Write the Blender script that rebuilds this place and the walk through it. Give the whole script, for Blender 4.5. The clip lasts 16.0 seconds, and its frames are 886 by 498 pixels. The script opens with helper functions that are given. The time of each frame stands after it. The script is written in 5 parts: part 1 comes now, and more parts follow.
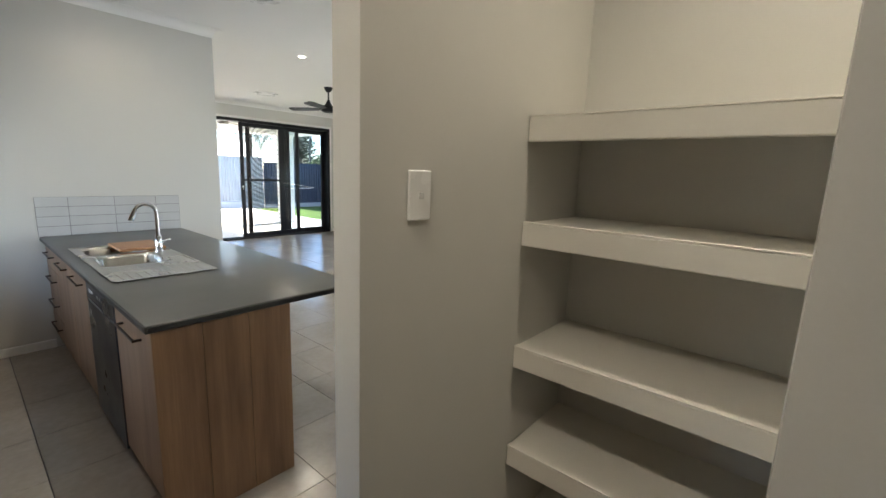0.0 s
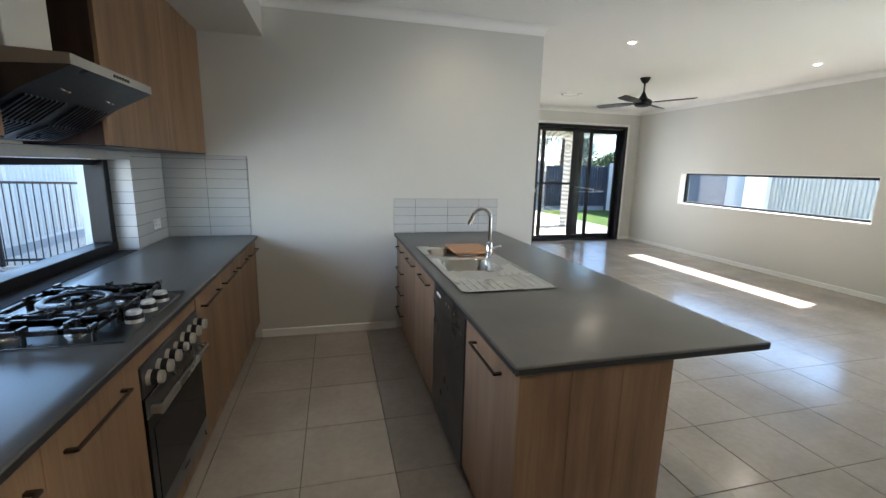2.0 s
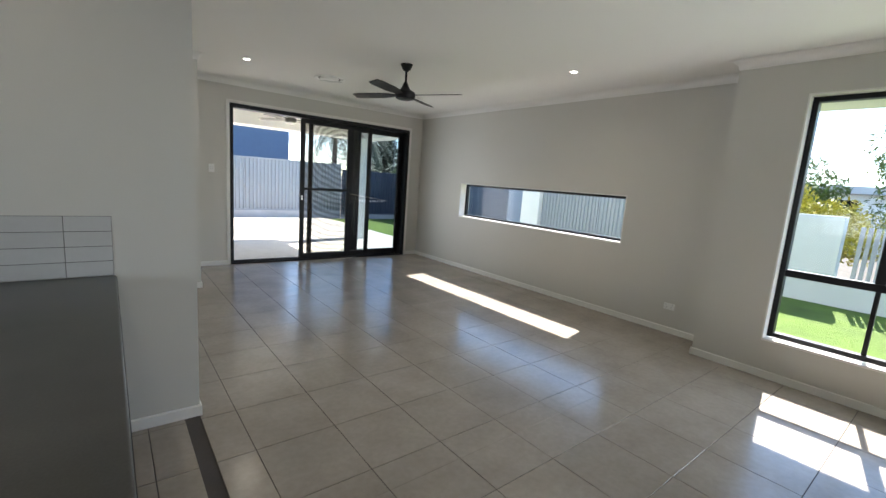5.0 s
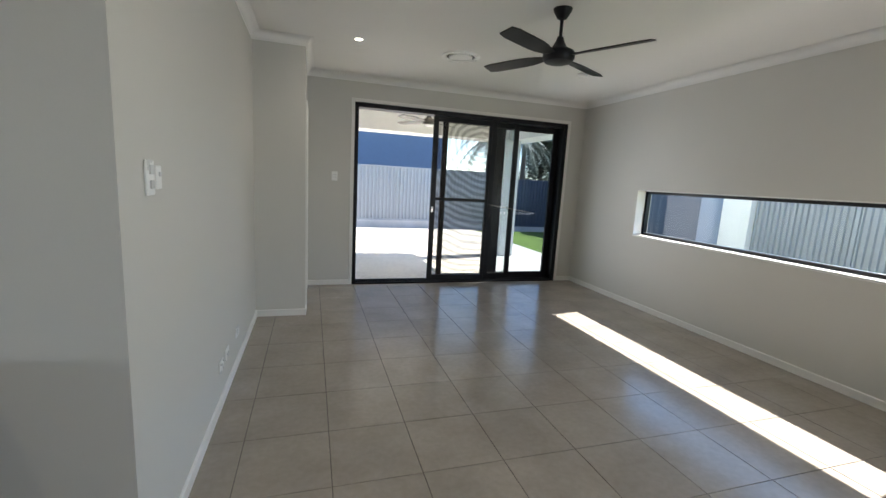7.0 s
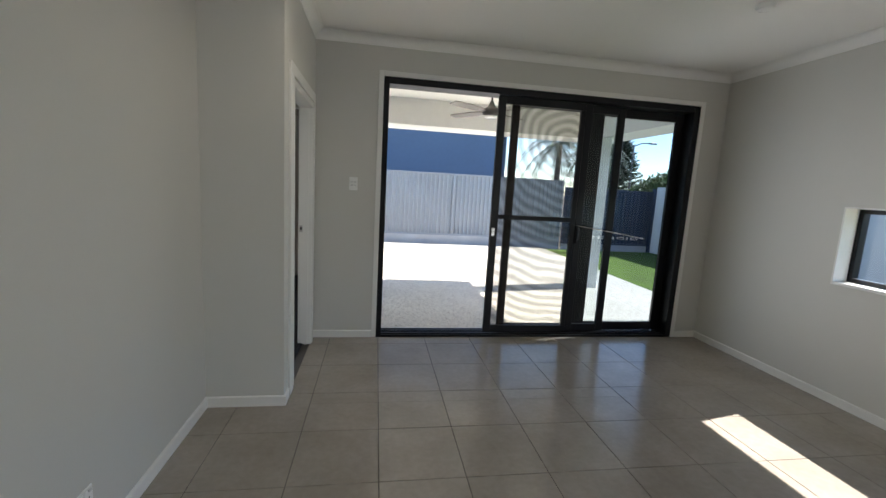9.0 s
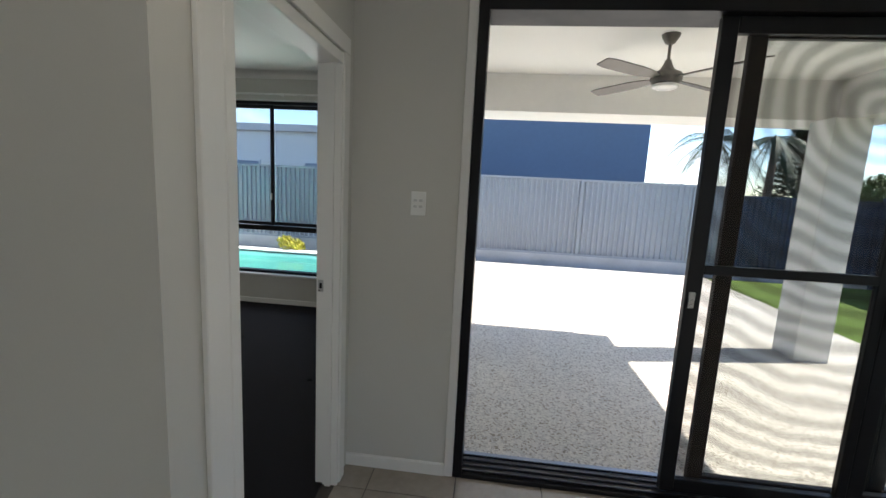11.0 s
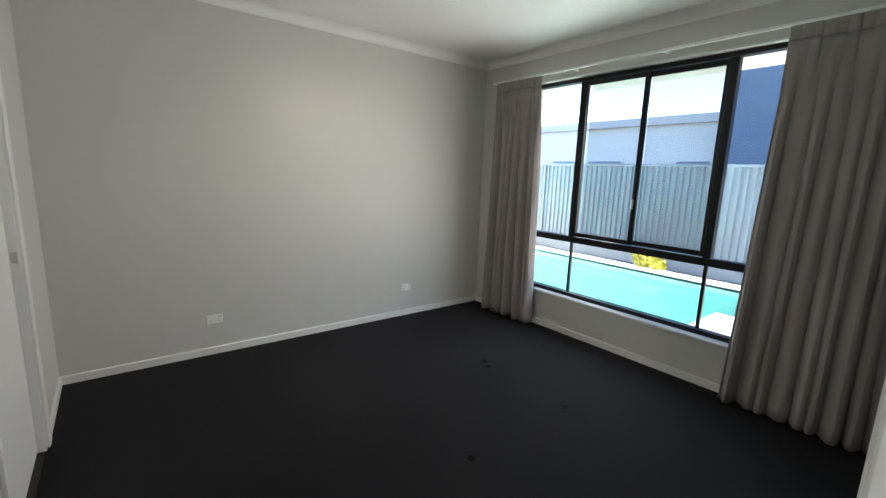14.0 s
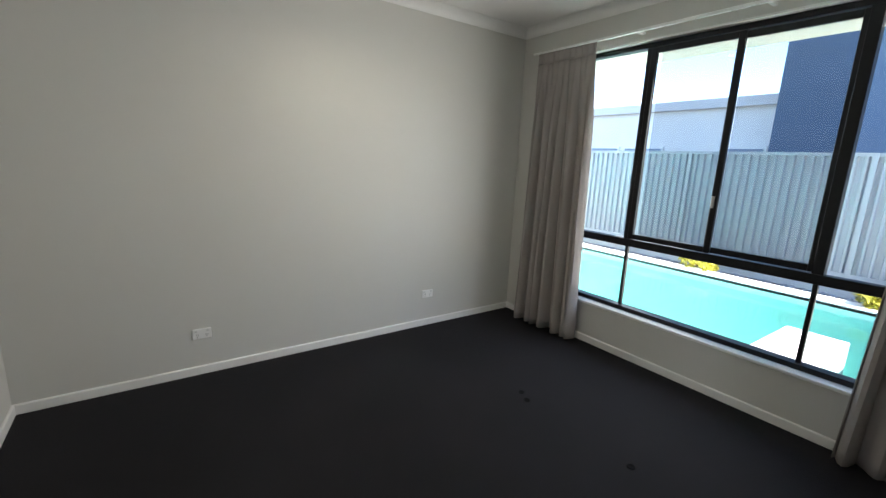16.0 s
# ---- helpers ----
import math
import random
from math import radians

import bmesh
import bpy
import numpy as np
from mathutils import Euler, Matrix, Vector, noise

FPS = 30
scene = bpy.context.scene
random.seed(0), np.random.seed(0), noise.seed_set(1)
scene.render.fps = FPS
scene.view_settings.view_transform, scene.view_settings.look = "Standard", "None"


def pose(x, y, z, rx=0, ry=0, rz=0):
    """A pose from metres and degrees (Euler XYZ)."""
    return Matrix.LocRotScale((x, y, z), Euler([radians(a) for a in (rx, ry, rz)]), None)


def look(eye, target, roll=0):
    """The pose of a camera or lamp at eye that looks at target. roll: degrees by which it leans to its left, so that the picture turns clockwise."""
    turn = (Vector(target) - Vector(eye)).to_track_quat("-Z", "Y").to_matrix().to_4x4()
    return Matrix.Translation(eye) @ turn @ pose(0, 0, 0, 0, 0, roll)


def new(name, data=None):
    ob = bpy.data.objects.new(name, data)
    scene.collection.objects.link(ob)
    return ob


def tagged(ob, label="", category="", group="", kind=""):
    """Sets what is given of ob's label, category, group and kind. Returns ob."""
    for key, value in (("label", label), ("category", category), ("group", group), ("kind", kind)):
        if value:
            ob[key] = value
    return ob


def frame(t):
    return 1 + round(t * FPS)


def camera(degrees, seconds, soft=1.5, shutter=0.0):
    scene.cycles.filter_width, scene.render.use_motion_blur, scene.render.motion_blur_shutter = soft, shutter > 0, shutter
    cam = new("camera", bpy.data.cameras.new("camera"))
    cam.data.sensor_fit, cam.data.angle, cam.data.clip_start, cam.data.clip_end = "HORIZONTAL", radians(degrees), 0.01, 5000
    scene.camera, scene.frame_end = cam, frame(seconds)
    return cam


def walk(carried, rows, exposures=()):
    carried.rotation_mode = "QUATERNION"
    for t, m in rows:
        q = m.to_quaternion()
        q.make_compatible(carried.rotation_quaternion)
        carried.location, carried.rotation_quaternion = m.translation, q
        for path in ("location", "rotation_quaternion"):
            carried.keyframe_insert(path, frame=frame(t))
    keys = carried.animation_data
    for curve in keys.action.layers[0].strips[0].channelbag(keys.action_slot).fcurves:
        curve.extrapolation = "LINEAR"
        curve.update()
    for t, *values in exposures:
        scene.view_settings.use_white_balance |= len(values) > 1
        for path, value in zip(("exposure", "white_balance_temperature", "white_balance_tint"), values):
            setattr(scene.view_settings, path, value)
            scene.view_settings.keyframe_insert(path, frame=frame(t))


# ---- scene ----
cam = camera(92.6, 16.0)
PATH = [
    (0, (0.519, 0.1, 1.498), (2.014, 1.381, 1.145), 2.1),
    (0.5, (0.555, 0.315, 1.506), (1.538, 2.018, 1.143), 2.2),
    (1, (0.581, 0.531, 1.496), (1.151, 2.414, 1.134), 2.7),
    (1.5, (0.474, 0.68, 1.501), (0.906, 2.597, 1.13), 2.2),
    (2, (0.414, 0.798, 1.486), (0.906, 2.699, 1.108), 1.3),
    (2.5, (0.518, 0.947, 1.476), (1.123, 2.815, 1.094), 1.6),
    (3, (0.721, 1.137, 1.485), (1.505, 2.941, 1.12), 2.3),
    (3.5, (0.956, 1.353, 1.513), (2.15, 2.924, 1.184), 3.7),
    (3.7, (1.06, 1.428, 1.524), (2.396, 2.884, 1.214), 3.6),
    (5.8, (2.36, 2.195, 1.49), (3.263, 3.947, 1.152), 5.3),
    (6, (2.447, 2.321, 1.502), (3.223, 4.131, 1.154), 4.8),
    (6.5, (2.625, 2.705, 1.5), (3.323, 4.549, 1.163), 3.3),
    (7, (2.816, 3.097, 1.469), (3.41, 4.98, 1.152), 3.2),
    (7.5, (2.963, 3.508, 1.456), (3.368, 5.44, 1.133), 4.5),
    (8, (3.067, 3.959, 1.466), (3.422, 5.902, 1.155), 3.7),
    (8.2, (3.116, 4.132, 1.437), (3.456, 6.082, 1.146), 3.5),
    (10.3, (3.467, 6.195, 1.546), (3.766, 8.151, 1.256), 3.0),
    (10.5, (3.461, 6.378, 1.544), (3.672, 8.345, 1.251), 2.4),
    (11, (3.461, 6.783, 1.547), (3.247, 8.75, 1.253), 2.9),
    (11.5, (3.43, 7.15, 1.518), (2.895, 9.055, 1.226), 3.3),
    (12, (3.317, 7.459, 1.555), (2.47, 9.241, 1.227), 1.5),
    (12.5, (3.182, 7.776, 1.526), (1.931, 9.303, 1.206), 1.7),
    (13, (2.965, 7.929, 1.507), (1.541, 9.295, 1.182), 2.5),
    (13.5, (2.77, 8.092, 1.52), (1.286, 9.392, 1.191), 1.8),
    (14, (2.68, 8.187, 1.521), (1.13, 9.4, 1.169), 2.1),
    (14.5, (2.642, 8.356, 1.495), (1.054, 9.515, 1.129), 3.9),
    (15, (2.553, 8.457, 1.503), (0.961, 9.596, 1.095), 4.8),
    (15.5, (2.381, 8.53, 1.531), (0.85, 9.749, 1.116), 3.7),
    (16, (2.131, 8.529, 1.526), (0.532, 9.657, 1.112), 2.4),
]
EXPOSURES = [(0, 3.1), (0.5, 3.1), (1.5, 3.02), (2.5, 2.98), (3.0, 2.75), (3.5, 2.42), (6.0, 2.15), (8.0, 2.0), (10.3, 1.55), (11.3, 1.45), (12.0, 1.22), (12.4, 1.65), (12.7, 2.2), (13.1, 2.45), (14.5, 2.45), (16, 2.48)]
walk(cam, [(t, look(eye, target, roll)) for t, eye, target, roll in PATH], EXPOSURES)

# ---- world, sun ----
SUN_TO = Vector((1.0, 0.21, 1.0)).normalized()
world = bpy.data.worlds.new("sky")
scene.world = world
world.use_nodes = True
wn = world.node_tree.nodes
wl = world.node_tree.links
sky = wn.new("ShaderNodeTexSky")
sky.sky_type = "NISHITA"
sky.sun_disc = False
sky.sun_elevation = math.asin(SUN_TO.z)
sky.air_density, sky.dust_density, sky.ozone_density = 0.9, 0.1, 3.0
sky.sun_rotation = math.atan2(SUN_TO.x, SUN_TO.y)
wtc, wno, wra, wmx = wn.new("ShaderNodeTexCoord"), wn.new("ShaderNodeTexNoise"), wn.new("ShaderNodeValToRGB"), wn.new("ShaderNodeMix")
wmp = wn.new("ShaderNodeMapping")
wmp.inputs["Scale"].default_value = (1.0, 1.0, 2.4)
wl.new(wtc.outputs["Generated"], wmp.inputs[0])
wl.new(wmp.outputs[0], wno.inputs["Vector"])
wno.inputs["Scale"].default_value, wno.inputs["Detail"].default_value, wno.inputs["Roughness"].default_value = 3.2, 7.0, 0.55
wra.color_ramp.elements[0].position, wra.color_ramp.elements[1].position = 0.57, 0.75
wl.new(wno.outputs["Fac"], wra.inputs[0])
wmx.data_type = "RGBA"
wmx.inputs[7].default_value = (5.5, 5.6, 5.8, 1)
wl.new(wra.outputs[0], wmx.inputs[0])
wl.new(sky.outputs[0], wmx.inputs[6])
wl.new(wmx.outputs[2], wn["Background"].inputs[0])
wn["Background"].inputs[1].default_value = 0.15
sun = new("sun", bpy.data.lights.new("sun", "SUN"))
sun.data.energy, sun.data.angle, sun.data.color = 5.0, radians(0.5), (1.0, 0.95, 0.88)
sun.matrix_world = look(SUN_TO * 40, (0, 0, 0))



def window_fill(name, at, aim, w, h, watts, col=(0.90, 0.94, 1.0), spread=90):
    """Added lamp boosting sky light at an opening, aimed along the wall beside it."""
    li = new(name, bpy.data.lights.new(name, "AREA"))
    li.data.shape, li.data.size, li.data.size_y, li.data.energy, li.data.color, li.data.spread = "RECTANGLE", w, h, watts, col, radians(spread)
    li.matrix_world = look(at, Vector(at) + Vector(aim))


window_fill("kitchen_window_fill", (-0.855, 3.0, 1.22), (1.0, 0.25, 0.0), 1.9, 0.45, 1.1, (0.66, 0.80, 1.0), spread=110)
window_fill("front_window_fill", (6.30, 1.6, 1.35), (-0.62, 0.78, -0.05), 0.8, 1.9, 4.8, spread=110)
window_fill("sliding_door_fill", (5.1, 8.62, 1.25), (0.75, -0.66, 0.0), 0.7, 2.2, 1.2, spread=90)
window_fill("bedroom_window_fill", (0.83, 11.58, 1.42), (-0.30, -1.0, -0.12), 1.75, 1.9, 5.2, (1.0, 0.985, 0.96), 150)


# ---- materials ----
def nodes_of(name):
    m = bpy.data.materials.new(name)
    m.use_nodes = True
    t = m.node_tree
    return m, t.nodes, t.links, t.nodes["Principled BSDF"]


def coords(n, l, scale, out="Object"):
    tc, mp = n.new("ShaderNodeTexCoord"), n.new("ShaderNodeMapping")
    mp.inputs["Scale"].default_value = scale if isinstance(scale, tuple) else (scale,) * 3
    l.new(tc.outputs[out], mp.inputs[0])
    return mp.outputs[0]


def noise_of(n, l, vec, scale, detail=4.0, rough=0.55):
    t = n.new("ShaderNodeTexNoise")
    t.inputs["Scale"].default_value, t.inputs["Detail"].default_value, t.inputs["Roughness"].default_value = scale, detail, rough
    l.new(vec, t.inputs["Vector"])
    return t.outputs["Fac"]


def ramp_of(n, l, fac, stops):
    r = n.new("ShaderNodeValToRGB")
    e = r.color_ramp.elements
    while len(e) < len(stops):
        e.new(0.5)
    for el, (p, c) in zip(e, stops):
        el.position, el.color = p, (*c, 1) if len(c) == 3 else c
    l.new(fac, r.inputs[0])
    return r.outputs[0]


def mix_of(n, l, fac, a, b, kind="MIX"):
    x = n.new("ShaderNodeMix")
    x.data_type, x.blend_type = "RGBA", kind
    for sock, v in ((x.inputs[0], fac), (x.inputs[6], a), (x.inputs[7], b)):
        if isinstance(v, (int, float)):
            sock.default_value = v
        elif isinstance(v, tuple):
            sock.default_value = (*v, 1)
        else:
            l.new(v, sock)
    return x.outputs[2]


def bump_of(n, l, p, height, strength, distance):
    b = n.new("ShaderNodeBump")
    b.inputs["Strength"].default_value, b.inputs["Distance"].default_value = strength, distance
    l.new(height, b.inputs["Height"])
    l.new(b.outputs[0], p.inputs["Normal"])


def world_space(n, l):
    return n.new("ShaderNodeNewGeometry").outputs["Position"]


def surface(name, col, rough=0.5, metal=0.0, big=1.5, fine=60.0, var=0.08, bump=0.1, depth=0.002, rvar=0.08, spec=0.5, per_piece=0.0, world_map=False):
    """A surface with variation at two scales, uneven gloss and fine relief."""
    m, n, l, p = nodes_of(name)
    v = world_space(n, l) if world_map else coords(n, l, 1.0)
    a, b = noise_of(n, l, v, big, 5), noise_of(n, l, v, fine, 3)
    dark, light = tuple(c * (1 - var) for c in col), tuple(min(1, c * (1 + var)) for c in col)
    c1 = ramp_of(n, l, a, [(0.3, dark), (0.7, light)])
    c2 = ramp_of(n, l, b, [(0.35, tuple([1 - var * 0.7] * 3)), (0.65, (1, 1, 1))])
    c = mix_of(n, l, 1.0, c1, c2, "MULTIPLY")
    if per_piece:
        oi = n.new("ShaderNodeObjectInfo")
        c3 = ramp_of(n, l, oi.outputs["Random"], [(0.0, tuple([1 - per_piece] * 3)), (1.0, (1, 1, 1))])
        c = mix_of(n, l, 1.0, c, c3, "MULTIPLY")
    l.new(c, p.inputs["Base Color"])
    r = ramp_of(n, l, a, [(0.3, tuple([max(0.02, rough - rvar)] * 3)), (0.7, tuple([min(1, rough + rvar)] * 3))])
    l.new(r, p.inputs["Roughness"])
    p.inputs["Metallic"].default_value, p.inputs["Specular IOR Level"].default_value = metal, spec
    if bump:
        bump_of(n, l, p, b, bump, depth)
    return m


def wood(name, dark, light, grain=(9.0, 9.0, 0.7)):
    m, n, l, p = nodes_of(name)
    v = coords(n, l, grain)
    a = noise_of(n, l, v, 1.6, 8, 0.62)
    fine = noise_of(n, l, coords(n, l, (grain[0] * 9, grain[1] * 9, grain[2] * 3)), 2.0, 5, 0.7)
    c1 = ramp_of(n, l, a, [(0.28, dark), (0.5, tuple((x + y) / 2 for x, y in zip(dark, light))), (0.72, light)])
    c2 = ramp_of(n, l, fine, [(0.3, (0.82, 0.80, 0.78)), (0.62, (1, 1, 1))])
    l.new(mix_of(n, l, 1.0, c1, c2, "MULTIPLY"), p.inputs["Base Color"])
    p.inputs["Roughness"].default_value = 0.42
    bump_of(n, l, p, fine, 0.12, 0.0006)
    return m


def glass(name, tint=(0.93, 0.97, 0.96), gloss=1.0):
    m, n, l, p = nodes_of(name)
    tr, gl, mx, fr = n.new("ShaderNodeBsdfTransparent"), n.new("ShaderNodeBsdfGlossy"), n.new("ShaderNodeMixShader"), n.new("ShaderNodeFresnel")
    tr.inputs[0].default_value = (*tint, 1)
    gl.inputs["Roughness"].default_value = 0.0
    fr.inputs[0].default_value = 1.45
    mul = n.new("ShaderNodeMath")
    mul.operation = "MULTIPLY"
    mul.inputs[1].default_value = gloss
    l.new(fr.outputs[0], mul.inputs[0])
    l.new(mul.outputs[0], mx.inputs[0])
    l.new(tr.outputs[0], mx.inputs[1])
    l.new(gl.outputs[0], mx.inputs[2])
    l.new(mx.outputs[0], n["Material Output"].inputs[0])
    return m


def lamp_face(name, col, strength):
    m, n, l, p = nodes_of(name)
    p.inputs["Base Color"].default_value = (0.9, 0.9, 0.9, 1)
    p.inputs["Emission Color"].default_value = (*col, 1)
    p.inputs["Emission Strength"].default_value = strength
    return m


WALL = surface("wall_paint", (0.635, 0.622, 0.580), 0.55, big=0.6, fine=180, var=0.02, bump=0.12, depth=0.0006, rvar=0.04)
CEIL = surface("ceiling_paint", (0.88, 0.875, 0.85), 0.75, big=0.5, fine=160, var=0.015, bump=0.06, depth=0.0005)
TRIM = surface("trim_gloss_paint", (0.83, 0.82, 0.79), 0.36, big=4.0, fine=90, var=0.012, bump=0.0, depth=0.0004, rvar=0.01)
SHELF = surface("shelf_melamine", (0.76, 0.73, 0.66), 0.45, big=2.0, fine=150, var=0.02, bump=0.06, depth=0.0003)
PLASTIC = surface("white_plastic", (0.88, 0.88, 0.86), 0.28, big=6, fine=200, var=0.01, bump=0.0)
TILE = surface("porcelain_floor_tile", (0.372, 0.328, 0.284), 0.20, big=2.6, fine=26, var=0.12, bump=0.0, depth=0.0006, rvar=0.02, per_piece=0.06, world_map=True)
GROUT = surface("floor_grout", (0.085, 0.075, 0.07), 0.85, big=3, fine=120, var=0.15, bump=0.2)
# Greyer than the plate: shade around the rockers put into their colour.
ROCKER = surface("rocker_shade_plastic", (0.66, 0.66, 0.65), 0.3, big=6, fine=200, var=0.01, bump=0.0)
# Darker than the carpet so the hollow's shade lies in the colour.
DENT = surface("dent_shade_pile", (0.005, 0.005, 0.006), 0.95, big=6, fine=300, var=0.3, bump=0.5, spec=0.1)
SPLASH = surface("splashback_tile", (0.57, 0.575, 0.57), 0.16, big=3, fine=50, var=0.03, bump=0.04, depth=0.0006, per_piece=0.05, world_map=True)
SPLASH_GROUT = surface("splashback_grout", (0.11, 0.11, 0.105), 0.85, big=5, fine=120, var=0.1)
WOOD = wood("oak_laminate", (0.140, 0.073, 0.036), (0.345, 0.205, 0.110), (4.6, 4.6, 0.42))
WOOD_PALE = wood("pale_oak_laminate", (0.20, 0.112, 0.066), (0.38, 0.24, 0.150), (4.6, 4.6, 0.42))
WOOD_DARK = wood("dark_wood_panel", (0.035, 0.018, 0.012), (0.075, 0.038, 0.024))
BENCH = surface("dark_stone_laminate", (0.068, 0.067, 0.063), 0.29, big=3.2, fine=150, var=0.25, bump=0.0, depth=0.0003, rvar=0.015)
LEDGE = surface("dark_honed_ledge", (0.030, 0.030, 0.032), 0.6, big=2.2, fine=160, var=0.14, bump=0.04, depth=0.0003, rvar=0.02, spec=0.15)
STEEL = surface("brushed_steel", (0.55, 0.54, 0.52), 0.27, metal=1.0, big=3, fine=150, var=0.05, bump=0.04, depth=0.0003)
STEEL_DARK = surface("dark_steel", (0.16, 0.165, 0.17), 0.30, metal=1.0, big=4, fine=140, var=0.1, bump=0.04, depth=0.0003)
HOODSTEEL = surface("hood_satin_steel", (0.42, 0.41, 0.39), 0.5, metal=0.85, big=3, fine=150, var=0.05, bump=0.04, depth=0.0003)
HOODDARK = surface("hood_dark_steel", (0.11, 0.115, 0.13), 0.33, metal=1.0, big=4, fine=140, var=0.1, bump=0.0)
KNOB = surface("pale_knob_metal", (0.50, 0.48, 0.45), 0.32, metal=0.5, big=9, fine=120, var=0.03, bump=0.0)
SILLMETAL = surface("weathered_aluminium", (0.34, 0.36, 0.40), 0.35, metal=0.7, big=3, fine=90, var=0.12, bump=0.05, depth=0.0004)
CHROME = surface("chrome", (0.82, 0.82, 0.83), 0.06, metal=1.0, big=8, fine=80, var=0.02, bump=0.0, rvar=0.02)
FANGREY = surface("fan_grey_metal", (0.16, 0.15, 0.14), 0.4, metal=0.6, big=5, fine=120, var=0.06, bump=0.0)
BRONZE = surface("bronze_handle", (0.055, 0.036, 0.028), 0.35, metal=0.8, big=9, fine=140, var=0.08, bump=0.0)
BLACK = surface("black_powder_coat", (0.008, 0.008, 0.010), 0.40, big=4, fine=220, var=0.12, bump=0.05, depth=0.0003, spec=0.3)
IRON = surface("cast_iron_enamel", (0.012, 0.012, 0.012), 0.28, big=6, fine=160, var=0.15, bump=0.12, depth=0.0006)
BLACKGLASS = surface("black_oven_glass", (0.004, 0.004, 0.005), 0.08, big=5, fine=60, var=0.1, bump=0.0, rvar=0.02, spec=0.1)
BOARD = wood("beech_cutting_board", (0.36, 0.17, 0.075), (0.52, 0.27, 0.13), (2.0, 14.0, 14.0))
CARPET = surface("charcoal_carpet", (0.0145, 0.0135, 0.0150), 0.9, big=1.7, fine=420, var=0.42, bump=0.9, depth=0.006, spec=0.18)
carpet_nap = CARPET.node_tree.nodes["Principled BSDF"]
carpet_nap.inputs["Sheen Weight"].default_value, carpet_nap.inputs["Sheen Roughness"].default_value = 0.03, 0.35
carpet_nap.inputs["Sheen Tint"].default_value = (0.72, 0.78, 1.0, 1)
FABRIC = surface("curtain_fabric", (0.36, 0.325, 0.305), 0.85, big=2.5, fine=500, var=0.06, bump=0.3, depth=0.0008, spec=0.2)
GLASS = glass("window_glass")
GLASS_GREY = glass("tinted_door_glass", (0.36, 0.42, 0.47))
LAMP = lamp_face("downlight_face", (1.0, 0.93, 0.80), 8.0)


def aggregate(name, base, stones):
    """Concrete with small stones showing at its surface."""
    m, n, l, p = nodes_of(name)
    v = world_space(n, l)
    vo = n.new("ShaderNodeTexVoronoi")
    vo.inputs["Scale"].default_value = 80.0
    l.new(v, vo.inputs["Vector"])
    sp = n.new("ShaderNodeSeparateColor")
    l.new(vo.outputs["Color"], sp.inputs[0])
    c1 = ramp_of(n, l, sp.outputs[0], [(0.0, stones), (0.22, tuple(x * 0.8 for x in base)), (0.6, base), (1.0, tuple(min(1, x * 1.12) for x in base))])
    c2 = ramp_of(n, l, noise_of(n, l, v, 0.9, 5), [(0.3, (0.86, 0.86, 0.86)), (0.7, (1, 1, 1))])
    l.new(mix_of(n, l, 1.0, c1, c2, "MULTIPLY"), p.inputs["Base Color"])
    p.inputs["Roughness"].default_value = 0.85
    bump_of(n, l, p, vo.outputs["Distance"], 0.35, 0.004)
    return m


CONCRETE = aggregate("exposed_aggregate", (0.66, 0.61, 0.53), (0.29, 0.235, 0.18))
PEBBLE = surface("pebble_stone", (0.36, 0.37, 0.39), 0.7, big=5, fine=60, var=0.3, bump=0.3, per_piece=0.3)
FENCE = surface("steel_fence_paint", (0.30, 0.325, 0.355), 0.45, big=1.0, fine=9, var=0.05, bump=0.0)
# Navy paint deepened by the shade put into its colour.
FENCE_NAVY = surface("navy_fence_in_shade", (0.035, 0.055, 0.095), 0.45, big=1.0, fine=9, var=0.06, bump=0.0)
# Pale blue is shade under open sky, put into the wall's colour.
SHADEBLUE = surface("skylit_shade_render", (0.50, 0.60, 0.70), 0.8, big=0.7, fine=9, var=0.04, bump=0.0)
FENCE_PALE = surface("pale_fence_paint", (0.82, 0.81, 0.77), 0.5, big=1.0, fine=9, var=0.05, bump=0.0)
PLINTH = surface("concrete_sleeper", (0.50, 0.50, 0.50), 0.85, big=2, fine=60, var=0.12, bump=0.3)
NAVY = surface("navy_render", (0.085, 0.128, 0.200), 0.8, big=0.7, fine=9, var=0.06, bump=0.0)
GREYBLUE = surface("blue_grey_render", (0.22, 0.27, 0.36), 0.8, big=0.7, fine=9, var=0.05, bump=0.0)
RENDER = surface("white_render", (0.80, 0.79, 0.77), 0.8, big=0.8, fine=9, var=0.04, bump=0.0)
SOFFIT = surface("cream_soffit_paint", (0.70, 0.67, 0.60), 0.75, big=1.0, fine=40, var=0.03, bump=0.0)
# White render greyed to put the shade on these faces into colour.
SHADEWALL = surface("shaded_white_render", (0.52, 0.56, 0.56), 0.8, big=0.8, fine=12, var=0.05, bump=0.1)
PARAPET = surface("pale_grey_coping", (0.64, 0.63, 0.64), 0.7, big=1.2, fine=20, var=0.05, bump=0.0)
ROOFM = surface("roof_sheet", (0.50, 0.50, 0.50), 0.6, big=1, fine=40, var=0.06)
GRASS = surface("lawn", (0.12, 0.185, 0.035), 0.9, big=1.2, fine=120, var=0.3, bump=0.9, depth=0.02, spec=0.2)
SOIL = surface("garden_soil", (0.11, 0.09, 0.075), 0.95, big=2, fine=60, var=0.3, bump=0.6, depth=0.01)
LEAF = surface("green_leaf", (0.10, 0.15, 0.035), 0.6, big=3, fine=20, var=0.35, bump=0.0)
LEAF_DARK = surface("dark_green_leaf", (0.028, 0.06, 0.022), 0.6, big=3, fine=20, var=0.35, bump=0.0)
